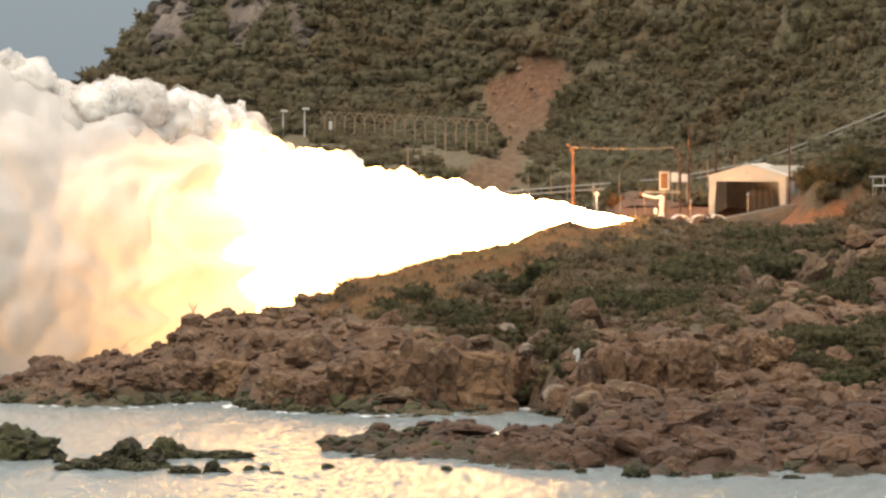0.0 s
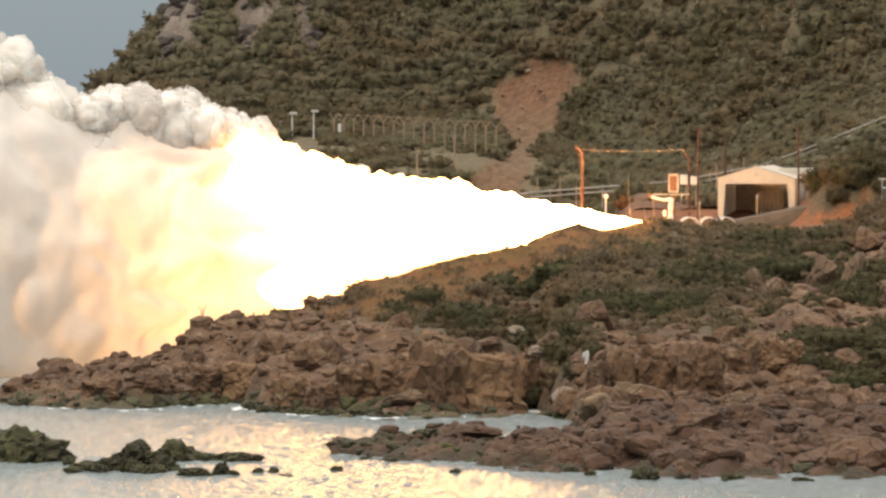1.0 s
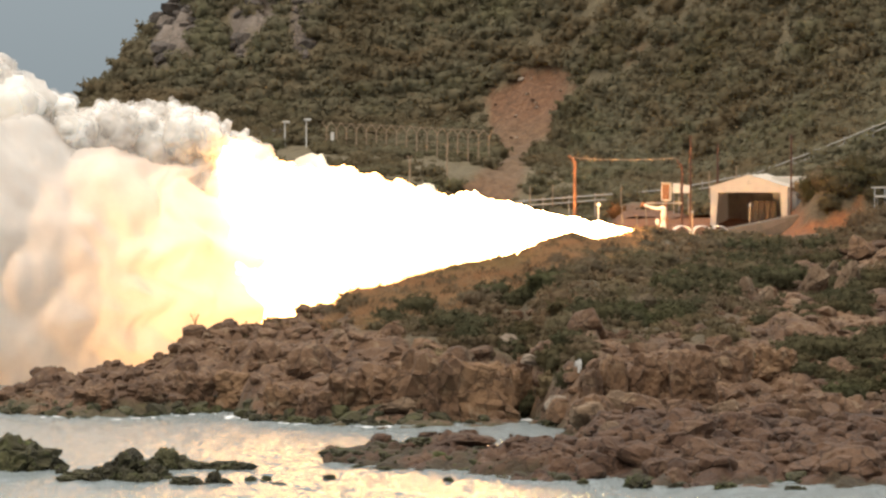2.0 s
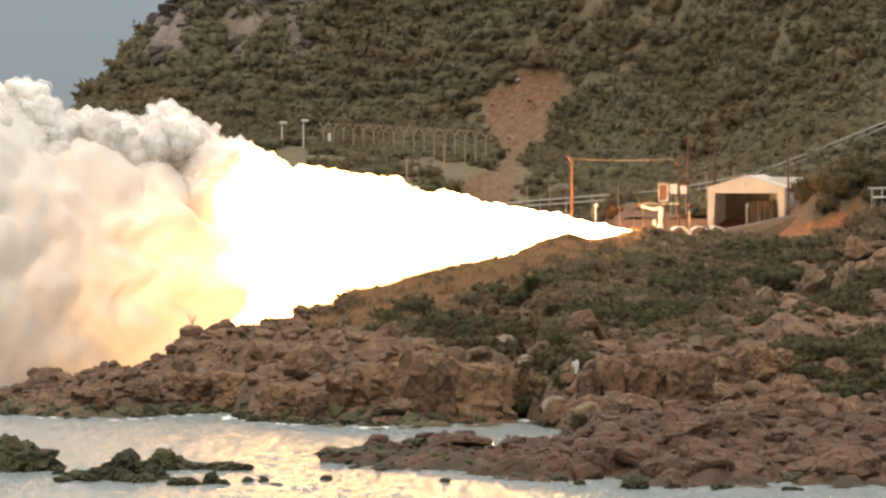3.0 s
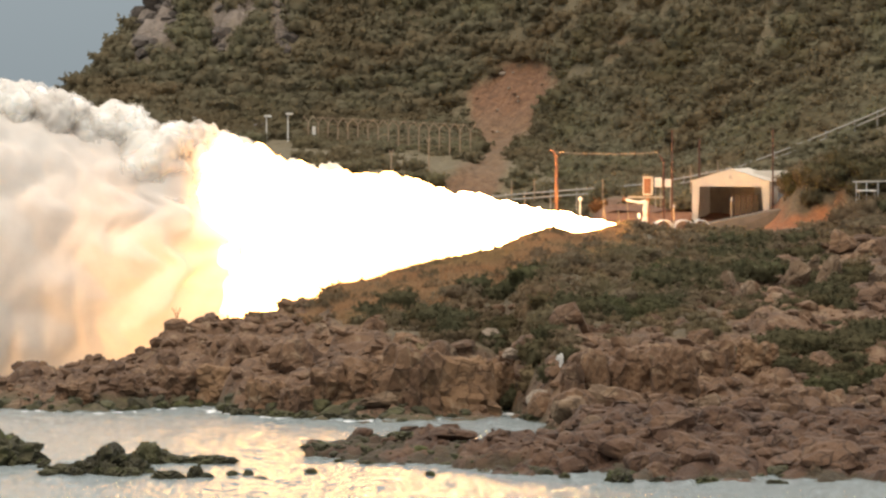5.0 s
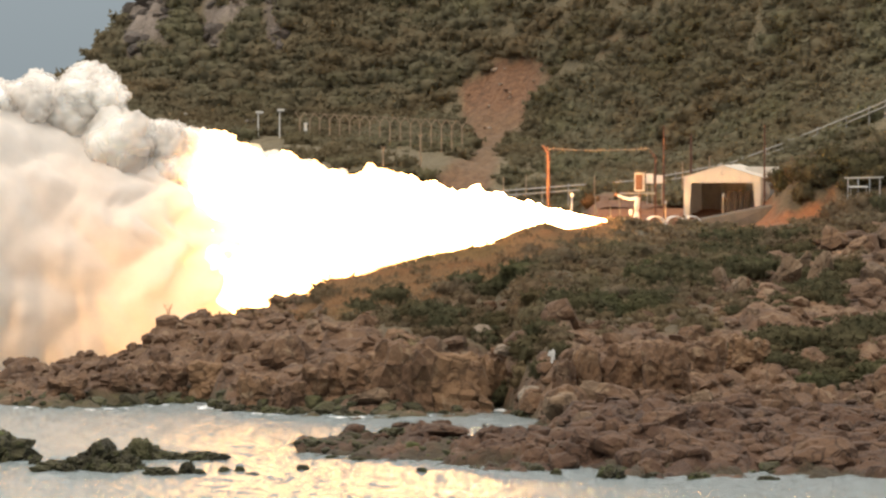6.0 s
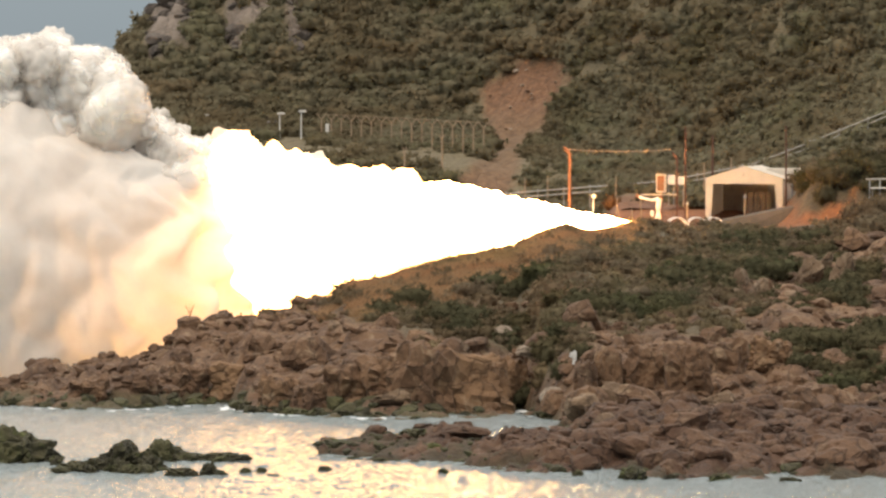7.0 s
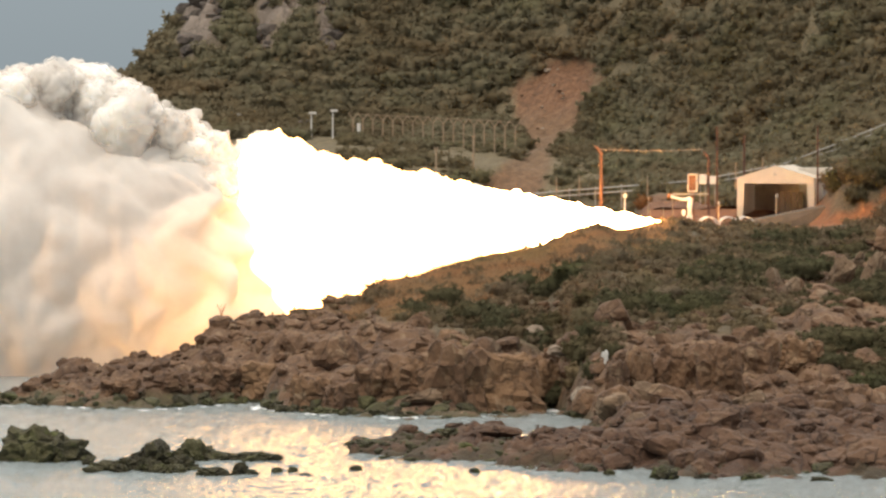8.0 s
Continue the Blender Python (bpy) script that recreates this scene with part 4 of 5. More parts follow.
# reef standing in the water
for k, (x, y, sx, sy, sz, turn) in enumerate((
        (-25.30, 440, 3.0, 2.0, 2.1, 8), (-23.69, 441, 1.6, 1.3, 0.8, 40), (-19.35, 430, 1.3, 1.0, 0.75, 0), (-18.25, 431, 2.0, 1.4, 1.5, 70), (-16.91, 430, 1.4, 1.1, 0.8, 20),
        (-20.65, 430, 1.5, 1.1, 0.5, 20), (-16.50, 441, 1.3, 1.0, 1.15, 30), (-15.00, 441, 1.7, 1.0, 0.55, 10), (-12.66, 441, 1.6, 0.9, 0.5, 0),
        (-17.11, 427, 1.0, 0.8, 0.5, 50), (-14.74, 424, 1.2, 0.8, 0.42, 0), (-13.17, 425, 0.65, 0.6, 0.7, 20), (-12.40, 424, 0.4, 0.4, 0.3, 0),
        (-11.13, 427, 0.4, 0.4, 0.28, 10), (-10.25, 428, 0.4, 0.35, 0.3, 80), (-9.44, 424, 0.5, 0.4, 0.1, 0), (-6.63, 429, 0.46, 0.4, 0.33, 0),
        (0.19, 426, 0.45, 0.4, 0.28, 40), (-5.17, 443, 0.5, 0.4, 0.15, 0), (-3.47, 440, 0.6, 0.4, 0.2, 0), (7.84, 424, 0.4, 0.4, 0.3, 0),
        (10.85, 420, 0.9, 0.8, 0.7, 0), (19.66, 418, 0.8, 0.5, 0.22, 0), (15.74, 419, 1.0, 0.7, 0.4, 60), (13.24, 420, 0.9, 0.7, 0.3, 60))):
    boulder("weedy", k, x, y, 0.12 * sz, sx, sy, sz * 1.25, turn, "dark weed-covered rock standing in shallow sea water", "reef_rock", "reef rocks")


for i in range(54):
    u = (i + r.uniform()) / 54
    x = float(np.interp(u, (0, 0.25, 0.62, 0.64, 1), (-26.13, -22.63, -16.74, -17.13, -11.30)))
    y = float(np.interp(u, (0, 0.25, 0.27, 0.62, 0.64, 1), (441, 441, 430, 429, 442, 442))) + r.normal(0, 1.6)
    h = float(np.interp(u, (0, 0.2, 0.3, 0.48, 0.6, 0.7, 0.75, 0.8, 1), (1.1, 0.5, 0.25, 1.1, 0.3, 0.95, 0.6, 0.3, 0.2))) * r.uniform(0.6, 1.25)
    boulder("weedy", i, x, y, 0.1, r.uniform(0.35, 0.9), r.uniform(0.35, 0.7), h, r.uniform(0, 360), "dark weed-covered rock standing in shallow sea water", "reef_rock", "reef rocks", r.uniform(-15, 15))
for i in range(70):
    x = -33 + 42 * (i + r.uniform()) / 70
    y = float(np.interp(x, SHORE_X, SHORE_Y)) + r.uniform(-1.2, 2.5)
    q = 0.25 + 0.7 * r.uniform() ** 2
    boulder("weedy", i, x, y, max(0.0, 0.5 * ground_z(x, y)), q * r.uniform(0.9, 1.8), q, q * r.uniform(0.5, 0.9), r.uniform(0, 360), "dark wet rock at the foot of the headland", "shore_rock", "wet shore rocks", r.uniform(-15, 15))

for i in range(22):
    z = r.uniform(15.5, 24)
    x = float(np.interp(z, (14, 16, 18, 21, 23, 25), (3.4, 5.6, 6.8, 7.3, 7.6, 8.6))) + r.normal(0, 1.6)
    yy = np.arange(626, 760, 0.25)
    hz = terrain(np.full(len(yy), x), yy)
    y = float(yy[np.argmax(hz > z)])
    q = 0.13 + 0.32 * r.uniform() ** 2
    boulder("pale" if i % 2 == 0 else "brown", i, x, y, z, q * r.uniform(1, 1.8), q, q * 0.8, r.uniform(0, 360), "loose stone lying on the orange landslip", "slip_stone", "landslip stones", r.uniform(-20, 20))

# foam where the swell breaks on the rocks
foam = []
for i in range(46):
    x = -33 + 39 * r.uniform()
    foam.append((x, float(np.interp(x, SHORE_X, SHORE_Y)) - r.uniform(1.5, 4.5), 0.0, r.uniform(0.15, 0.55), r.uniform(0, 6.28), 0))
for i in range(26):
    foam.append((r.uniform(-15.18, -12.76), r.uniform(509, 519), 0.0, r.uniform(0.3, 0.8), r.uniform(0, 6.28), 0))
for i in range(16):
    foam.append((r.uniform(4.8, 6.6), r.uniform(508, 513), 0.0, r.uniform(0.3, 0.7), r.uniform(0, 6.28), 0))
flat_shapes = [(co * np.array((1.3, 1.0, 0.12)), fc) for co, fc in small[:6]]
scatter("sea_foam", foam, flat_shapes, M_FOAM, "white sea foam along the rocks", "foam")

# dark scrub in the hollow of the right-hand slope
for i in range(24):
    x, y = r.uniform(22.5, 34), r.uniform(492, 512)
    rad = r.uniform(1.0, 2.0)
    ob = new("bush", BUSH[(i % 2) * 4])
    ob.matrix_basis = Matrix.Translation((x, y, ground_z(x, y) - 0.1)) @ pose(0, 0, 0, 0, 0, r.uniform(0, 360)) @ Matrix.Diagonal((rad * 1.2, rad, rad * 0.75, 1))
    tagged(ob, "dark green bush growing between boulders", "bush", "hollow bushes")

# dry reddish bush by the road
rust_leaf = leaf_material("dry_leaves", (0.16, 0.07, 0.035), (0.24, 0.11, 0.055), (0.33, 0.16, 0.08))
for spot, rad in (((13.57, 622.0, 13.57), 1.1), ((14.47, 624.0, 13.44), 0.9)):
    me = mesh_from("bush", *near_shapes[3])
    me.materials.append(rust_leaf)
    ob = new("bush", me)
    ob.matrix_basis = Matrix.Translation((spot[0], spot[1], ground_z(spot[0], spot[1]) - 0.1)) @ Matrix.Diagonal((rad, rad, rad * 1.1, 1))
    tagged(ob, "dry rust-coloured bush beside the road barrier", "bush", "dry bushes")

# thicket on the bank beside the tent
for i in range(42):
    x, y = r.uniform(29, 41), r.uniform(591.3, 600)
    rad = r.uniform(0.9, 1.6)
    ob = new("bush", BUSH[(i * 3 + 1) % 8])
    ob.matrix_basis = Matrix.Translation((x, y, ground_z(x, y) - 0.1)) @ pose(0, 0, 0, 0, 0, r.uniform(0, 360)) @ Matrix.Diagonal((rad, rad, rad * 1.05, 1))
    tagged(ob, "tall olive-brown bush in the thicket on the earth bank", "bush", "bank thicket")

for x, y, rad in ((32.4, 583.5, 1.2), (33.7, 583.0, 1.35), (35.0, 583.2, 1.4), (36.3, 583.0, 1.4), (37.8, 583.4, 1.4)):
    ob = new("bush", BUSH[int(x * 3) % 8])
    ob.matrix_basis = Matrix.Translation((x, y, ground_z(x, y) - 0.1)) @ pose(0, 0, 0, 0, 0, 70 * x) @ Matrix.Diagonal((rad, rad, rad * 1.45, 1))
    tagged(ob, "tall olive-brown bush in front of the handrail", "bush", "bank thicket")

bank = []
for i in range(40):
    x, y = r.uniform(30.0, 43), r.uniform(590.2, 594)
    bank.append((x, y, ground_z(x, y) - 0.1, r.uniform(1.0, 1.75), r.uniform(0, 6.28), 0.3))
scatter("thicket", bank, near_shapes[:5], M_GREEN, "tangled dark green thicket on the earth bank", "thicket")

# dark green clumps, and bushes along the crest
for i, (spot, n) in enumerate((((7.23, 542.3, 7.84), 4), ((11.69, 521.5, 6.25), 3), ((0.24, 529.9, 5.47), 5), ((2.44, 527.2, 5.15), 4), ((18.07, 534.8, 7.47), 4), ((20.17, 542.2, 7.97), 4), ((14.83, 520.6, 6.12), 2), ((12.78, 517.5, 5.82), 3), ((27.02, 560.8, 9.39), 4),
                               ((25.65, 568.0, 10.00), 4), ((21.59, 557.6, 9.24), 3), ((3.96, 544.3, 7.49), 2), ((-3.41, 536.5, 6.08), 2), ((8.59, 524.8, 6.31), 3), ((6.42, 526.1, 5.08), 3), ((7.40, 511.2, 3.57), 4), ((30.03, 531.3, 7.37), 4))):
    for k in range(n):
        x, y = spot[0] + r.normal(0, 1.1) + 0.5 * (k - n / 2), spot[1] + r.normal(0, 1.2)
        rad = r.uniform(1.1, 1.9)
        ob = new("bush", BUSH[4 * (k % 2)])
        ob.matrix_basis = Matrix.Translation((x, y, ground_z(x, y) - 0.1)) @ pose(0, 0, 0, 0, 0, r.uniform(0, 360)) @ Matrix.Diagonal((rad * 1.1, rad, rad * 0.95, 1))
        tagged(ob, "dense dark green bush in a clump on the headland", "bush", "dark bush clumps")
# bands of dark bushes across the right-hand slope
BANDS = (((14.91, 523.5, 6.45), (30.03, 561.5, 9.80), 30, 2.2), ((23.43, 498.0, 3.98), (30.22, 508.8, 5.17), 22, 2.6), ((28.48, 540.2, 7.81), (32.46, 546.6, 8.89), 14, 3.0), ((22.02, 532.4, 7.20), (28.25, 520.9, 5.95), 10, 3.5), ((16.17, 539.1, 7.83), (23.70, 572.9, 10.41), 12, 2.5))
for start, end, n, spread in BANDS:
    for k in range(n):
        u = (k + r.uniform()) / n
        x = start[0] + u * (end[0] - start[0]) + r.normal(0, spread * 0.5)
        y = start[1] + u * (end[1] - start[1]) + r.normal(0, spread)
        rad = r.uniform(0.7, 1.7)
        ob = new("bush", BUSH[4 * (k % 2)])
        ob.matrix_basis = Matrix.Translation((x, y, ground_z(x, y) - 0.1)) @ pose(0, 0, 0, 0, 0, r.uniform(0, 360)) @ Matrix.Diagonal((rad * 1.2, rad, rad * 0.85, 1))
        tagged(ob, "dense dark green bush in a clump on the headland", "bush", "dark bush clumps")
for i in range(34):
    x = -13.0 + 26.5 * (i + r.uniform()) / 34
    y = float(np.interp(x, CREST_X, CREST_Y)) + r.uniform(-1.5, 3.5)
    rad = r.uniform(0.55, 1.0)
    ob = new("bush", BUSH[1 + i % 3])
    ob.matrix_basis = Matrix.Translation((x, y, ground_z(x, y) - 0.15)) @ pose(0, 0, 0, 0, 0, r.uniform(0, 360)) @ Matrix.Diagonal((rad * 1.3, rad, rad * 0.75, 1))
    tagged(ob, "low rounded bush on the crest, lit by the flame", "bush", "crest bushes")


# jointed crags
def crag_mesh(seed):
    """A blocky rock face with upright joints."""
    rr = random.Random(seed)
    off = Vector((seed * 1.9, seed * 2.7, seed * 0.6))
    bm = bmesh.new()
    bmesh.ops.create_icosphere(bm, subdivisions=4, radius=1)
    for v in bm.verts:
        n = v.co.normalized()
        p = 5.0
        d = (abs(n.x) ** p + abs(n.y) ** p + abs(n.z) ** p) ** (-1 / p)
        q = n * d
        side = noise.cell(Vector((q.x * 2.2, q.y * 2.2, q.z * 0.8)) + off)
        block = noise.cell(Vector((q.x * 3.7, q.y * 3.7, q.z * 2.3)) - off)
        d *= 0.8 + 0.13 * side + 0.07 * block + 0.2 * noise.noise(n * 1.4 + off) + 0.05 * noise.noise(n * 7 + off)
        v.co = n * d
    me = bpy.data.meshes.new("crag")
    bm.to_mesh(me)
    bm.free()
    me.materials.append(M_ROCK if seed % 4 else M_SUNNY)
    return me


CRAGS = [crag_mesh(700 + k) for k in range(6)]
for i, (spot, w, d, h, turn) in enumerate((
        ((1.76, 505.2, 0.23), 3.4, 2.6, 3.0, 10), ((-0.92, 504.8, 0.52), 2.6, 2.2, 3.4, -15), ((-3.61, 506.6, 1.40), 2.2, 2.0, 2.0, 20), ((-6.30, 507.3, 0.99), 2.0, 1.8, 2.0, 0), ((-10.91, 507.2, 0.16), 1.6, 1.4, 1.7, 5),
        ((-8.96, 505.7, 0.21), 1.5, 1.4, 1.4, 25), ((-14.39, 521.9, 0.82), 1.9, 1.6, 1.5, -10), ((-17.75, 521.9, 0.79), 1.7, 1.5, 1.5, 12), ((-20.78, 518.6, 0.79), 1.5, 1.3, 1.2, -8), ((-24.39, 516.0, 0.82), 1.6, 1.3, 0.9, 6),
        ((4.29, 510.5, 0.85), 1.5, 1.6, 2.2, 30), ((9.63, 487.0, 1.45), 1.0, 1.2, 2.2, 0), ((11.13, 487.9, 1.74), 1.0, 1.2, 2.4, 14), ((13.55, 488.7, 2.15), 1.7, 1.5, 2.3, -6), ((16.20, 484.9, 2.28), 1.7, 1.5, 2.5, 10),
        ((18.91, 493.3, 3.08), 1.6, 1.4, 1.9, -12), ((22.05, 496.8, 3.69), 1.5, 1.3, 1.3, 8))):
    ob = new("crag", CRAGS[i % 6])
    ob.matrix_basis = pose(spot[0], spot[1] + 0.6 * d, spot[2] + 0.35 * h, 6 * math.sin(i), 5 * math.cos(2 * i), turn) @ Matrix.Diagonal((w, d, h, 1))
    tagged(ob, "jointed brown rock crag with upright cracks", "rock", "rock crags")

# ---------------------------------------------------------------- single rocks that stand out
for kind, k, spot, size, turn, tilt, label in (
        ("brown", 0, (-18.75, 536.8, 3.9), (0.85, 0.9, 1.1), 20, 5, "blunt brown boulder standing on the headland crest"),
        ("brown", 3, (-20.6, 536.5, 3.3), (0.6, 0.6, 0.5), 20, 5, "blunt brown boulder standing on the headland crest"),
        ("brown", 2, (-17.3, 538.0, 4.75), (1.0, 0.9, 0.5), 60, 5, "blunt brown boulder standing on the headland crest"),
        ("brown", 5, (-28.7, 528.6, 2.35), (0.8, 0.9, 0.75), 0, 0, "dark brown boulder at the low tip of the headland"),
        ("brown", 6, (-27.3, 529.0, 2.3), (0.6, 0.8, 0.8), 80, 0, "dark brown boulder at the low tip of the headland"),
        ("brown", 1, (-11.00, 511.3, 1.22), (1.7, 1.4, 1.6), 0, 8, "large dark brown boulder at the water's edge"),
        ("grey", 4, (-3.40, 503.6, 1.00), (2.1, 1.3, 0.9), 0, -12, "long pale-topped slab leaning at the water's edge"),
        ("pale", 2, (7.4, 498.5, 1.5), (0.95, 1.0, 1.35), 30, 28, "tilted pale slab of rock beside the inlet"),
        ("pale", 5, (4.62, 524.6, 5.0), (0.8, 0.6, 0.5), 0, 5, "pale grey boulder among the scrub"),
        ("pale", 6, (5.75, 510.8, 4.0), (0.85, 0.7, 0.6), 0, 5, "pale grey boulder among the scrub"),
        ("brown", 4, (7.50, 518.0, 4.79), (1.7, 1.2, 0.8), 0, 5, "broad brown boulder among the scrub"),
        ("brown", 0, (-1.55, 524.4, 4.41), (1.0, 0.9, 1.2), 0, 0, "upright brown boulder on the rocky slope"),
        ("brown", 1, (10.26, 490.9, 2.62), (1.3, 1.1, 2.3), 0, 6, "tall brown rock buttress with vertical cracks"),
        ("brown", 2, (12.61, 495.5, 3.18), (1.6, 1.2, 1.9), 50, 4, "tall brown rock buttress with vertical cracks"),
        ("brown", 3, (15.74, 499.6, 3.64), (2.0, 1.4, 1.9), 10, 0, "tall brown rock buttress with vertical cracks"),
        ("brown", 5, (17.61, 493.4, 3.51), (0.6, 0.6, 0.75), 10, 0, "blunt reddish boulder at the foot of the cliff"),
        ("brown", 6, (13.89, 487.7, 1.84), (2.8, 1.5, 0.6), 5, 0, "long flat brown slab on the rocky shelf"),
        ("brown", 2, (18.58, 509.8, 4.82), (1.5, 1.2, 1.6), 10, 0, "tall brown rock buttress with vertical cracks"),
        ("grey", 1, (21.75, 535.6, 7.8), (1.0, 1.0, 2.0), 0, 0, "upright pale rock pinnacle on the slope"),
        ("grey", 3, (22.75, 531.0, 7.3), (0.8, 0.9, 1.7), 40, 14, "upright pale rock pinnacle on the slope"),
        ("grey", 0, (26.95, 542.5, 8.55), (1.0, 1.1, 2.3), 0, 32, "leaning pale rock slab on the slope"),
        ("grey", 6, (29.2, 541.8, 8.55), (1.1, 1.1, 2.5), 20, 26, "leaning pale rock slab on the slope"),
        ("grey", 5, (28.2, 545.0, 8.9), (0.75, 0.9, 1.9), 20, 30, "leaning pale rock slab on the slope"),
        ("brown", 4, (32.91, 556.2, 9.97), (1.5, 1.3, 1.4), 20, 6, "large ochre boulder on the slope"),
        ("grey", 2, (26.74, 533.9, 6.96), (0.55, 0.5, 0.5), 20, 6, "small pale boulder on the slope"),
        ("grey", 4, (26.67, 505.9, 4.72), (1.1, 0.8, 0.5), 0, 4, "pink-grey boulder half buried in scrub"),
        ("grey", 1, (28.32, 491.2, 2.07), (0.9, 0.8, 0.8), 0, 4, "pale boulder on the rocky shelf"),
        ("ledge_dark", 3, (13.1, 439.5, 1.2), (2.5, 2.0, 1.1), 4, 3, "broad rounded brown rock on the low ledge"),
        ("ledge_dark", 1, (18.1, 439.0, 1.1), (2.7, 2.1, 1.3), -25, 4, "broad rounded brown rock on the low ledge"),
        ("ledge_dark", 5, (7.5, 441.0, 1.0), (2.2, 1.9, 1.0), 27, 2, "broad rounded brown rock on the low ledge"),
        ("ledge_dark", 0, (22.8, 433.5, 1.3), (2.6, 2.0, 1.2), 60, 4, "broad rounded brown rock on the low ledge"),
        ("ledge_dark", 2, (15.6, 430.5, 0.7), (2.0, 1.6, 1.0), 110, 4, "broad rounded brown rock on the low ledge"),
        ("ledge_dark", 4, (20.6, 427.5, 0.6), (1.8, 1.5, 0.9), 40, 4, "broad rounded brown rock on the low ledge"),
        ("ledge_dark", 6, (1.23, 450.2, 1.33), (2.0, 1.6, 0.6), 0, 3, "flat brown rock on the low ledge"),
        ("brown", 5, (5.55, 501.8, -0.76), (0.8, 0.9, 0.5), 0, 3, "flat brown rock on the low ledge"),
        ("weedy", 2, (-6.27, 450.0, 0.48), (1.6, 1.2, 0.5), 0, 3, "dark weed-covered rock at the ledge's tip"),
        ("weedy", 4, (-1.51, 451.6, 0.92), (1.5, 1.3, 0.7), 0, 3, "dark weed-covered rock on the ledge"),
        ("grey", 0, (6.75, 536.4, 6.81), (0.2, 0.2, 0.12), 0, 0, "small white stone on bare earth"),
        ("grey", 3, (-3.87, 544.1, 6.80), (0.5, 0.4, 0.28), 0, 0, "pale stone among the scrub"),
        ("grey", 3, (31.00, 553.8, 9.26), (0.22, 0.22, 0.15), 0, 0, "small white stone on the slope")):
    boulder(kind, k, spot[0], spot[1], spot[2], size[0], size[1], size[2], turn, label, tilt=tilt)

# bare twigs of a dead shrub on the lower crest
twigs = thing("dead_shrub", Matrix.Translation((-18.0, 537.6, ground_z(-18.0, 537.6) + 0.2)), "bare twigs of a dead shrub on the rocky crest", "shrub")
for i in range(9):
    a = 0.7 * i
    lean = 0.25 + 0.05 * (i % 4)
    pts = [(0, 0, -0.3), (lean * 0.4 * math.cos(a), lean * 0.4 * math.sin(a), 0.35), (lean * 1.3 * math.cos(a + 0.3), lean * 1.3 * math.sin(a + 0.3), 0.75 + 0.07 * (i % 3))]
    part("twig", tube(bmesh.new(), pts, [0.025, 0.016, 0.008], 5), M_RUST, twigs)

# torn white sheeting caught on a bush
sheet = thing("plastic_sheet", Matrix.Translation((8.93, 496.6, 3.45)), "torn white plastic sheeting caught on a bush", "litter")
bm = bmesh.new()
for i, (w, z) in enumerate(((0.06, 0.0), (0.11, 0.18), (0.19, 0.36), (0.18, 0.5), (0.06, 0.58))):
    box(bm, 0.06 * math.sin(i * 2.0), 0.04 * i, 0.3 + 1.2 * z, 2.6 * w, 0.06, 0.24, 0.02, pose(0, 0, 0, 12 * math.sin(i), 10 * math.cos(3 * i), 8 * i))
part("sheeting", bm, M_WHITE, sheet)
for x, y, rad in ((9.5, 498.4, 1.0), (8.3, 499.6, 1.15)):
    ob = new("bush", BUSH[4])
    ob.matrix_basis = Matrix.Translation((x, y, ground_z(x, y) - 0.1)) @ Matrix.Diagonal((rad, rad, rad, 1))
    tagged(ob, "dense dark green bush holding torn sheeting above the inlet", "bush", "dark bush clumps")


# ---------------------------------------------------------------- test pad
def post_thing(name, spot, height, radius, material, label, category="post", group="", lean=0.0):
    ob = thing(name, pose(spot[0], spot[1], spot[2], 0, lean, 0), label, category, group)
    bm = bmesh.new()
    tube(bm, [(0, 0, -0.4), (0, 0, height * 0.5), (0, 0, height)], [radius * 1.1, radius, radius * 0.9], 8)
    part("shaft", bm, material, ob)
    return ob


# white frame tent with a gabled roof, open to the jet
TENT_W, TENT_L, TENT_E, TENT_A = 6.3, 9.0, 3.75, 4.7
tent = thing("frame_tent", pose(24.62, 603, 11.0, 0, 0, -11), "large white frame tent with gabled roof and open front", "tent")
hw = TENT_W / 2
bm = bmesh.new()
prof = ((-hw - 0.12, TENT_E - 0.06), (0, TENT_A - 0.02), (hw + 0.12, TENT_E - 0.06), (hw + 0.12, TENT_E), (0, TENT_A + 0.05), (-hw - 0.12, TENT_E))
rings = []
for i in range(10):
    sag = 0.05 * math.sin(math.pi * i / 3) ** 2
    rings.append([bm.verts.new((x, -0.15 + (TENT_L + 0.15) * i / 9, z - sag)) for x, z in prof])
for a, b in zip(rings, rings[1:]):
    for k in range(6):
        bm.faces.new((a[k], a[(k + 1) % 6], b[(k + 1) % 6], b[k]))
bm.faces.new(rings[0])
bm.faces.new(list(reversed(rings[-1])))
bmesh.ops.recalc_face_normals(bm, faces=list(bm.faces))
part("roof", bm, M_FABRIC, tent, "white fabric roof catching the sky light")
bm = bmesh.new()
v = [bm.verts.new(p) for p in ((-hw, -0.1, TENT_E - 0.45), (hw, -0.1, TENT_E - 0.45), (hw, -0.1, TENT_E), (0, -0.1, TENT_A), (-hw, -0.1, TENT_E))]
bm.faces.new(v)
ex = bmesh.ops.extrude_face_region(bm, geom=list(bm.faces))
bmesh.ops.translate(bm, verts=[q for q in ex["geom"] if isinstance(q, bmesh.types.BMVert)], vec=(0, -0.05, 0))
bmesh.ops.recalc_face_normals(bm, faces=list(bm.faces))
part("gable_panel", bm, M_FABRIC, tent)
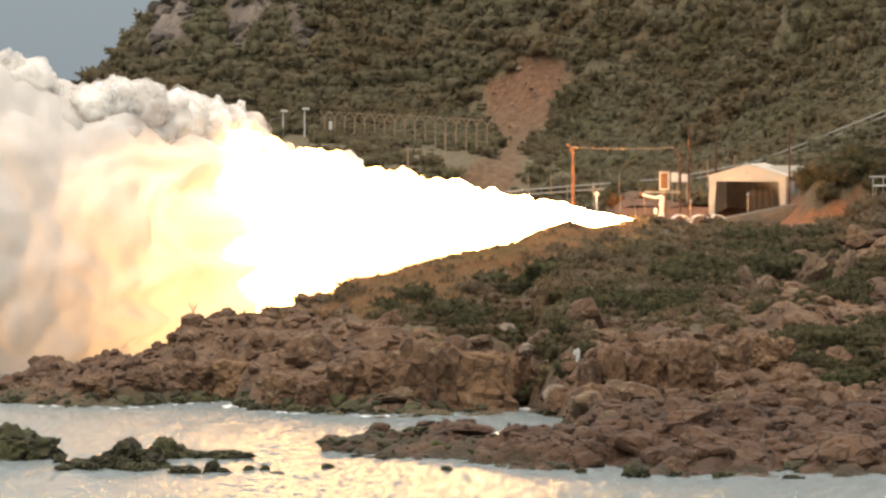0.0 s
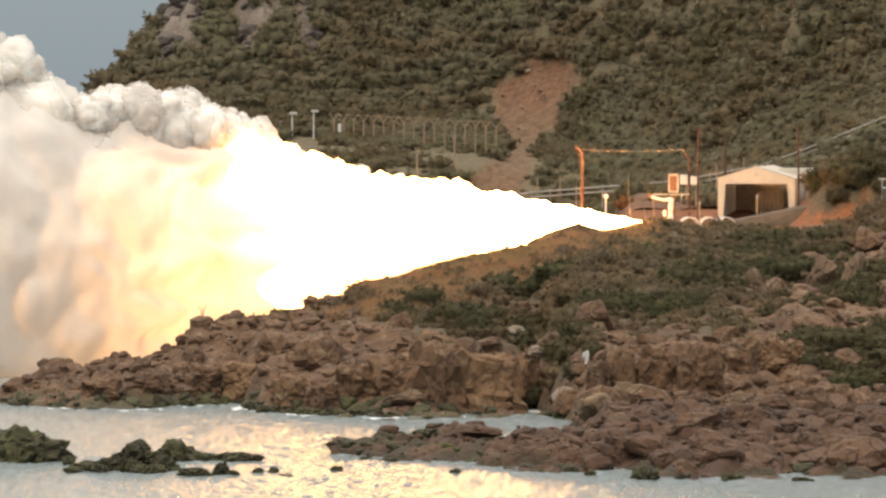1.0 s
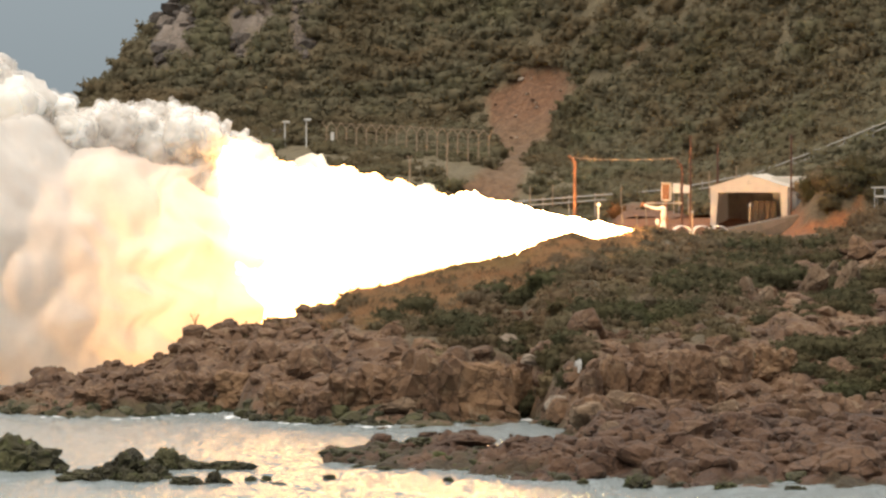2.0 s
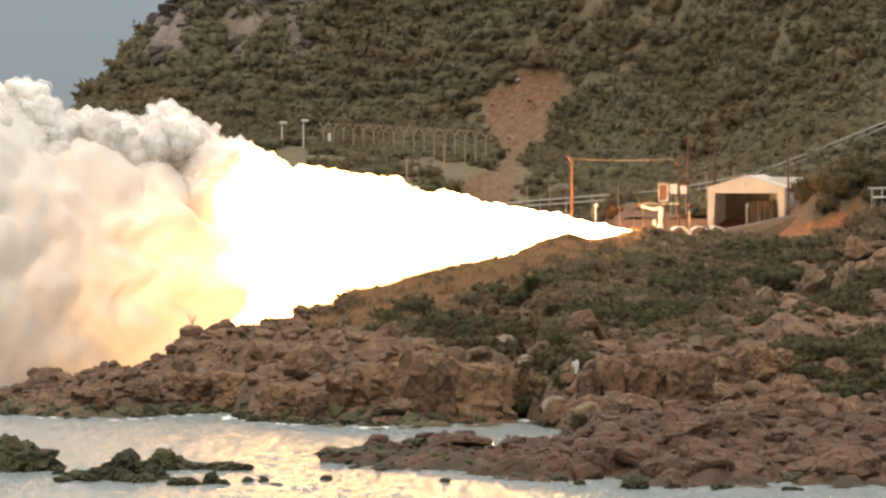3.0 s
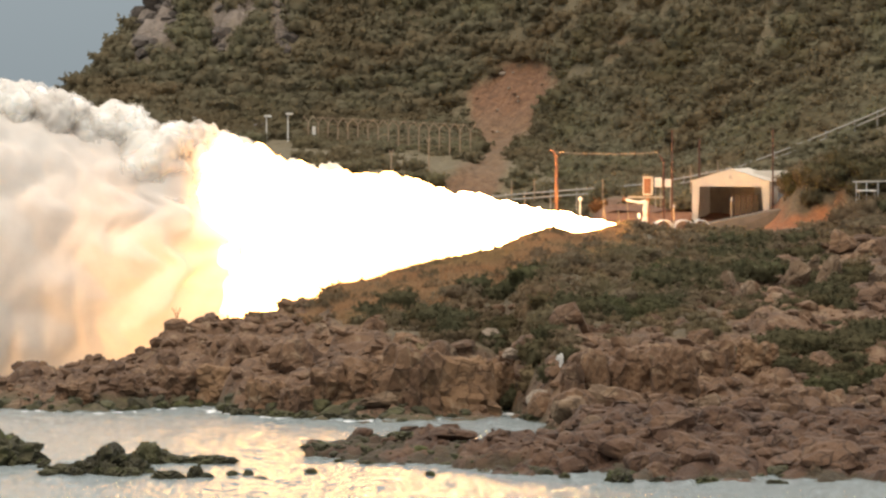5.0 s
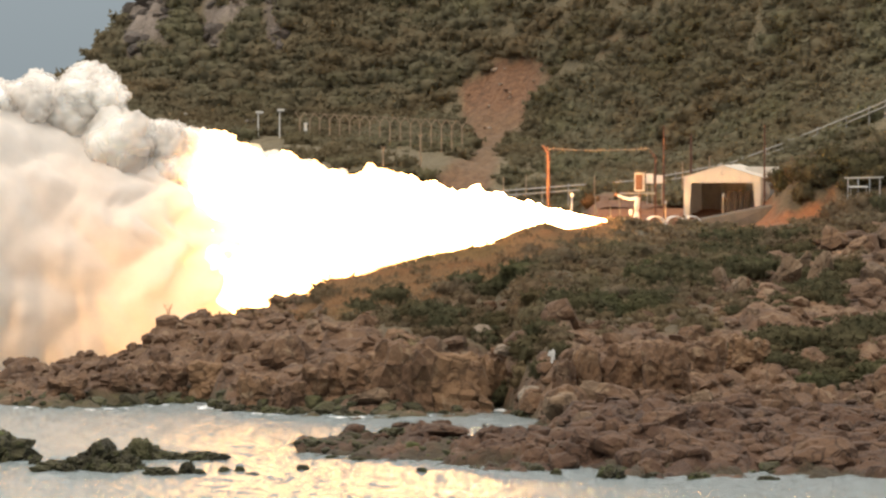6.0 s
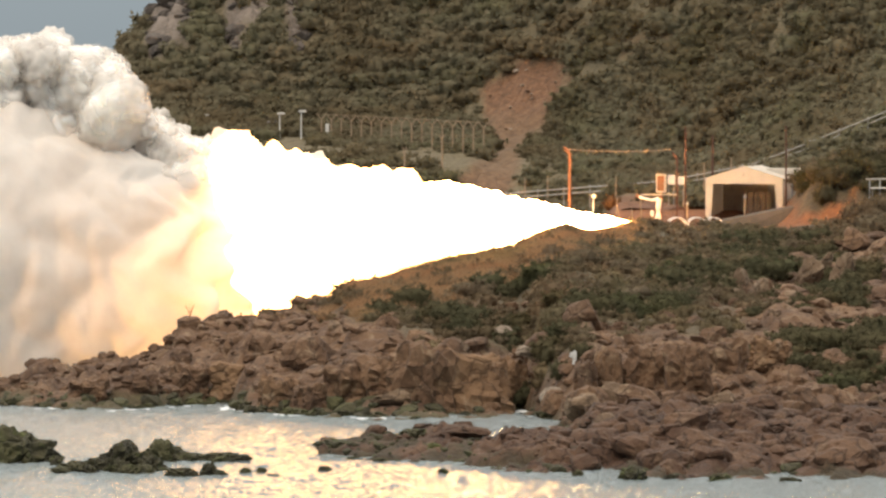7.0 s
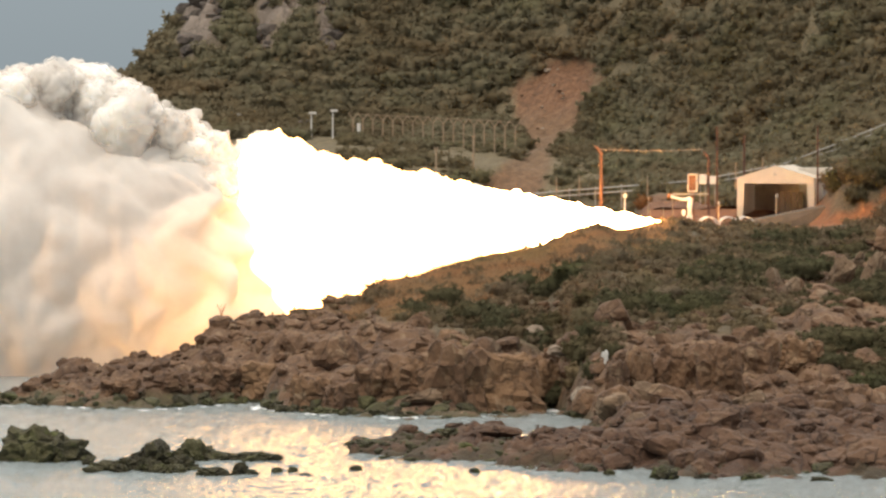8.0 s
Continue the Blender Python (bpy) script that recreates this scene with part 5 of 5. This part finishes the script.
for sd in (-1, 1):
    bm = bmesh.new()
    w0, w1 = 0.62, 0.42
    v = [bm.verts.new(p) for p in ((sd * hw, -0.13, 0), (sd * (hw - w1), -0.13, 0), (sd * (hw - w0), -0.13, TENT_E - 0.45), (sd * hw, -0.13, TENT_E - 0.45))]
    f = bm.faces.new(v)
    ex = bmesh.ops.extrude_face_region(bm, geom=[f])
    bmesh.ops.translate(bm, verts=[q for q in ex["geom"] if isinstance(q, bmesh.types.BMVert)], vec=(0, 0.1, 0))
    bmesh.ops.recalc_face_normals(bm, faces=list(bm.faces))
    part("front_curtain", bm, M_FABRIC, tent)
    bm = box(bmesh.new(), sd * hw, TENT_L / 2, TENT_E / 2, 0.06, TENT_L, TENT_E, 0.02)
    part("side_wall", bm, M_FABRIC, tent)
    bm = bmesh.new()
    tube(bm, [(sd * (hw - 0.08), 0.02, 0), (sd * (hw - 0.08), 0.02, TENT_E - 0.1)], 0.05)
    part("frame_post", bm, M_STEEL, tent)
bm = box(bmesh.new(), 0, TENT_L, TENT_E / 2, TENT_W - 0.1, 0.05, TENT_E, 0.01)
# wall coloured paler and warmer to stand for flame light inside the tent
part("back_wall", bm, plain("tarpaulin", (0.42, 0.34, 0.26), 0.8, vary=0.3, scale=1), tent, "dull inner back wall with flame light in its colour")
bm = bmesh.new()
tube(bm, [(-0.14, -0.17, TENT_E + 0.22), (0, -0.17, TENT_E + 0.5), (0.14, -0.17, TENT_E + 0.22), (-0.14, -0.17, TENT_E + 0.22)], 0.025, 6)
part("emblem", bm, M_GREYP, tent, "small dark triangular mark on the gable")
# crate and tall equipment inside
M_CABINET = plain("dull_cabinet_paint", (0.13, 0.105, 0.08), 0.6, scale=3)
rack = thing("equipment_rack", pose(25.98, 606.0, 11.0), "dark equipment rack standing inside the tent", "rack")
for i in range(4):
    bm = box(bmesh.new(), -0.75 + 0.5 * i, 0, 1.3, 0.42, 0.5, 2.6, 0.04)
    part("cabinet", bm, M_CABINET, rack)

# low annex roof behind the tent
annex = thing("roof_annex", pose(28.37, 609, 11.2, 0, 0, -11), "small white annex with a flat pale roof", "annex")
part("wall_panel", box(bmesh.new(), 0, 0, 1.8, 2.6, 4.0, 3.6, 0.05), M_GREYP, annex)
part("roof", box(bmesh.new(), 0, 0, 3.95, 3.0, 4.4, 0.7, 0.1), M_FABRIC, annex)

# concrete ramp wall in front of the tent
ramp_wall = thing("ramp_wall", pose(0, 0, 0), "low sloping concrete ramp wall along the pad edge", "wall")
bm = bmesh.new()
rx0, rx1 = 21.51, 28.26
front = [bm.verts.new(p) for p in ((rx0, 593, 9.8), (rx1, 593, 9.8), (rx1, 594, 12.60), (rx0, 594, 11.29))]
rear = [bm.verts.new(p) for p in ((rx0, 599, 9.8), (rx1, 599, 9.8), (rx1, 599, 12.64), (rx0, 599, 11.29))]
bm.faces.new(front)
bm.faces.new(list(reversed(rear)))
for i in range(4):
    bm.faces.new((front[(i + 1) % 4], front[i], rear[i], rear[(i + 1) % 4]))
part("slab", bm, plain("earthy_concrete", (0.09, 0.067, 0.045), 0.9, vary=0.3, scale=1.2, wear=(0.125, 0.097, 0.07)), ramp_wall)

# rusty bent-top masts with a cable between them
for px, top, bend, rad, rust, lab in ((10.45, 16.82, -0.5, 0.14, M_RUST, "tall rusty mast with a bent top beside the jet"),
                                (19.09, 16.41, -0.45, 0.09, M_OLDRUST, "slender dark mast with a bent top beside the pad")):
    mast = thing("mast", pose(px, 600, 9.5), lab, "mast", "cable masts")
    hgt = top - 9.5
    part("shaft", tube(bmesh.new(), [(0, 0, 0), (0, 0, hgt * 0.6), (0, 0, hgt)], [rad * 1.1, rad, rad * 0.9]), rust, mast)
    part("bent_arm", tube(bmesh.new(), [(0, 0, hgt - 0.1), (bend * 0.5, 0, hgt + 0.3), (bend, 0, hgt + 0.52)], [rad, rad * 0.9, rad * 0.7]), rust, mast)
    part("collar", tube(bmesh.new(), [(0, 0, 0), (0, 0, 1.3)], rad * 1.6), rust, mast)
wire = thing("overhead_cable", pose(0, 0, 0), "thin pale cable strung between two masts", "cable")
a0, a1 = Vector((10.00, 600.0, 17.14)), Vector((18.64, 600.0, 17.09))
part("strand", tube(bmesh.new(), [a0.lerp(a1, i / 12) - Vector((0, 0, 0.16 * 4 * (i / 12) * (1 - i / 12))) for i in range(13)], 0.045, 6), M_POST, wire)

for spot, hgt, rad, lab in (((19.67, 597.0, 10.92), 8.0, 0.075, "tall thin rusty pole at the pad"), ((22.61, 618.0, 13.71), 4.4, 0.09, "thin rusty pole behind the tent"),
                            ((27.82, 599.0, 12.61), 6.4, 0.07, "tall thin dark pole in front of the tent")):
    post_thing("pole", spot, hgt, rad, M_OLDRUST, lab, "pole", "thin poles")

# thrust-stand pillar with a long arm
stand = thing("thrust_stand", pose(17.40, 595, 11.05), "white steel pillar with a long horizontal arm", "stand")
bm = bmesh.new()
tube(bm, [(0, 0, -0.5), (0.02, 0, 0.7), (0.05, 0, 1.5), (0.12, 0, 2.2)], [0.27, 0.25, 0.23, 0.2], 12)
part("pillar", bm, M_WHITE, stand)
bm = bmesh.new()
tube(bm, [(-1.6, 0, 2.36), (-1.1, 0, 2.2), (-0.5, 0, 2.06), (0.1, 0, 2.15)], [0.14, 0.11, 0.13, 0.18], 10)
part("elbow_pipe", bm, M_WHITE, stand)
part("arm", box(bmesh.new(), 0.1, 0.25, 2.5, 2.9, 0.3, 0.14, 0.03), M_STEEL, stand)
part("end_cap", tube(bmesh.new(), [(-1.75, 0, 2.42), (-1.5, 0, 2.34)], 0.17, 10), M_RUST, stand)
part("bracket", box(bmesh.new(), -0.45, 0, 1.0, 0.3, 0.25, 0.5, 0.05), M_WHITE, stand)
part("bracket", tube(bmesh.new(), [(-0.5, 0, -0.2), (-0.47, 0, 0.8)], 0.09), M_WHITE, stand)

cab = thing("control_cabinet", pose(17.88, 602, 13.56), "cream cabinet raised on a short post", "cabinet")
part("body", box(bmesh.new(), 0, 0, 0.8, 0.85, 0.6, 1.5, 0.05), M_FABRIC, cab)
door = part("door", box(bmesh.new(), -0.05, -0.32, 0.8, 0.55, 0.04, 1.2, 0.01), M_RUST, cab, "rusty cabinet door")
part("handle", tube(bmesh.new(), [(0.14, -0.36, 0.7), (0.14, -0.39, 0.78), (0.14, -0.36, 0.86)], 0.02, 6), M_STEEL, door)
part("canopy", box(bmesh.new(), 0, -0.03, 1.58, 0.98, 0.74, 0.06, 0.02), M_STEEL, cab)
part("post", tube(bmesh.new(), [(0, 0, -2.6), (0, 0, 0.1)], 0.12), M_RUST, cab)
for x, w, h in ((19.01, 0.6, 0.8), (19.75, 0.7, 0.65)):
    b_ = thing("white_container", pose(x, 612, 13.93), "small white equipment box on legs behind the pad", "box", "equipment boxes")
    part("body", box(bmesh.new(), 0, 0, h / 2 + 0.2, w, 0.6, h, 0.04), M_WHITE, b_)
    for sx in (-1, 1):
        part("leg", tube(bmesh.new(), [(sx * w * 0.35, 0, -1.5), (sx * w * 0.35, 0, 0.25)], 0.04, 6), M_STEEL, b_)

# hoops lying half sunk along the pad edge
for px in (18.86, 20.43, 21.73, 16.56):
    rad = 0.8 if px > 18 else 0.55
    hoop = thing("pipe_hoop", pose(px, 594, 11.06, 0, 0, 18), "white half-round pipe hoop at the pad edge", "hoop", "pipe hoops")
    for k in range(3):
        pts = [(rad * math.cos(a), -0.35 + 0.32 * k, rad * 0.85 * math.sin(a)) for a in (math.pi * i / 12 for i in range(13))]
        part("ring", tube(bmesh.new(), pts, 0.05, 8), M_WHITE, hoop)

# small instrument posts
for spot, hgt, head, lab in (((12.30, 597.0, 11.64), 1.6, 0.24, "white instrument post with a round head near the jet"), ((19.71, 594.0, 11.06), 1.7, 0.16, "pale instrument post with a dark head"),
                             ((24.50, 599.0, 11.70), 1.5, 0.2, "pale instrument post with a round head before the tent")):
    p = post_thing("instrument_post", spot, hgt, 0.075, M_WHITE if head > 0.22 else M_POST, lab, "instrument", "instrument posts")
    part("head", box(bmesh.new(), 0.02, -0.03, hgt + head * 0.6, head * 1.5, head * 1.4, head * 1.7, head * 0.4), M_WHITE if head > 0.22 else M_GREYP, p)
    part("base_plate", box(bmesh.new(), 0, 0, 0.0, 0.3, 0.3, 0.08, 0.01), M_STEEL, p)

# thin leaning stakes
for spot, hgt, lean in (((14.42, 608.0, 11.82), 1.3, 2), ((14.59, 602.0, 10.83), 1.6, -9), ((15.67, 603.0, 10.90), 1.5, -6), ((16.39, 606.0, 11.95), 1.4, -4), ((7.18, 628.0, 13.20), 1.3, 0),
                        ((9.09, 628.0, 13.20), 1.5, 0), ((21.70, 612.0, 14.03), 1.9, 0), ((24.31, 622.0, 15.07), 1.2, 0), ((14.80, 626.0, 13.23), 1.4, 0)):
    post_thing("stake", spot, hgt, 0.05, M_POST, "thin weathered wooden stake in the ground", "stake", "stakes", lean)

# roadside crash barrier climbing the slope
RAIL = [Vector(p) for p in ((4.61, 634.0, 12.92), (7.25, 634.0, 13.21), (12.74, 632.0, 13.67), (18.18, 630.0, 14.12), (21.69, 628.0, 14.72), (26.37, 626.0, 15.69), (31.01, 624.0, 17.51), (36.94, 622.0, 19.97), (40.27, 621.0, 21.44), (45.84, 620.0, 24.02))]
barrier = thing("crash_barrier", pose(0, 0, 0), "double-railed galvanised crash barrier along the climbing road", "barrier")
fine = []
for a, b in zip(RAIL, RAIL[1:]):
    fine += [a.lerp(b, i / 5) for i in range(5)]
fine.append(RAIL[-1])
for dz in (0.0, -0.42):
    bm = bmesh.new()
    tube(bm, [p + Vector((0, 0, dz)) for p in fine], 0.07, 8)
    part("rail", bm, M_STEEL, barrier)
for p in fine[::2]:
    part("post", box(bmesh.new(), p.x, p.y + 0.2, p.z - 0.8, 0.12, 0.14, 2.0, 0.02), M_STEEL, barrier)

# boundary fence with splayed tops
fence = thing("security_fence", pose(0, 0, 0), "tall concrete fence posts with splayed tops and thin wires", "fence")
f0, f1 = Vector((3.97, 672.0, 16.45)), Vector((-10.93, 690.0, 17.14))
tops = []
for i in range(17):
    q = i / 16
    p = f0.lerp(f1, q)
    bm = bmesh.new()
    tube(bm, [(p.x, p.y, p.z - 0.8), (p.x, p.y, p.z + 2.05)], 0.065, 6)
    post = part("fence_post", bm, M_POST, fence)
    for sd in (-1, 1):
        part("splayed_arm", tube(bmesh.new(), [(p.x, p.y, p.z + 2.0), (p.x + sd * 0.45, p.y + 0.1 * sd, p.z + 2.55)], 0.045, 6), M_POST, post)
    tops.append(p)
for dz, dx in ((2.5, 0.42), (2.5, -0.42), (1.9, 0.0), (1.2, 0.0), (0.5, 0.0)):
    part("wire", tube(bmesh.new(), [p + Vector((dx, 0, dz)) for p in tops], 0.01, 4), M_POST, fence)
sign = thing("fence_sign", pose(*(-10.34, 686.0, 18.00)), "small white notice hung on the fence", "sign")
part("plate", box(bmesh.new(), 0, -0.2, 0.4, 0.32, 0.04, 0.75, 0.01), M_WHITE, sign)
part("tie", tube(bmesh.new(), [(0, -0.17, -1.8), (0, -0.17, 0.1)], 0.03, 6), M_STEEL, sign)
for spot, hgt in (((-3.08, 655.0, 13.96), 2.5), ((0.20, 660.0, 14.95), 2.5)):
    p = post_thing("fence_post", spot, hgt, 0.08, M_POST, "single concrete post with a splayed top", "post", "single posts")
    for sd in (-1, 1):
        part("splayed_arm", tube(bmesh.new(), [(0, 0, hgt - 0.05), (sd * 0.18, 0, hgt + 0.4)], 0.06, 6), M_POST, p)

# street lamps; white shafts stand in for the flame's light on the poles
for spot, hgt in (((-14.79, 690.0, 16.82), 2.8), ((-12.77, 688.0, 16.84), 3.0), ((-22.01, 700.0, 16.43), 3.0)):
    lamp = post_thing("street_lamp", spot, hgt, 0.07, M_WHITE, "slim street lamp with a flat pale head", "lamp", "street lamps")
    head = part("lamp_head", box(bmesh.new(), 0.12, 0, hgt + 0.08, 0.75, 0.4, 0.22, 0.07), M_WHITE, lamp)
    part("lens", box(bmesh.new(), 0.15, 0, hgt - 0.045, 0.5, 0.28, 0.03, 0.01), M_GREYP, head)
    part("base_plate", box(bmesh.new(), 0, 0, 0.0, 0.3, 0.3, 0.06, 0.01), M_STEEL, lamp)

# railing and pale board beyond the mound
rail = thing("handrail", pose(35.3, 584.5, 14.0), "short grey handrail beyond the bushy mound", "railing")
for x in (-1.6, -0.8, 0.1, 0.9):
    part("post", tube(bmesh.new(), [(x, 0, -3.0), (x, 0, 0.9)], 0.05, 6), M_GREYP, rail)
part("top_bar", tube(bmesh.new(), [(-1.9, 0, 0.9), (1.2, 0, 0.95)], 0.08, 6), M_STEEL, rail)
board = thing("pale_board", pose(34.5, 584.2, 14.1), "pale board lying flat on short legs", "board")
part("top", box(bmesh.new(), 0, 0, 0.12, 1.5, 0.8, 0.12, 0.03), M_WHITE, board)
for sx in (-0.6, 0.6):
    part("leg", tube(bmesh.new(), [(sx, 0, -2.8), (sx, 0, 0.08)], 0.04, 6), M_STEEL, board)


# ---------------------------------------------------------------- moving pieces
def motions():
    for ob, rows in MOVES:
        s = ob.scale.copy()
        walk(ob, rows)
        ob.scale = s


motions()
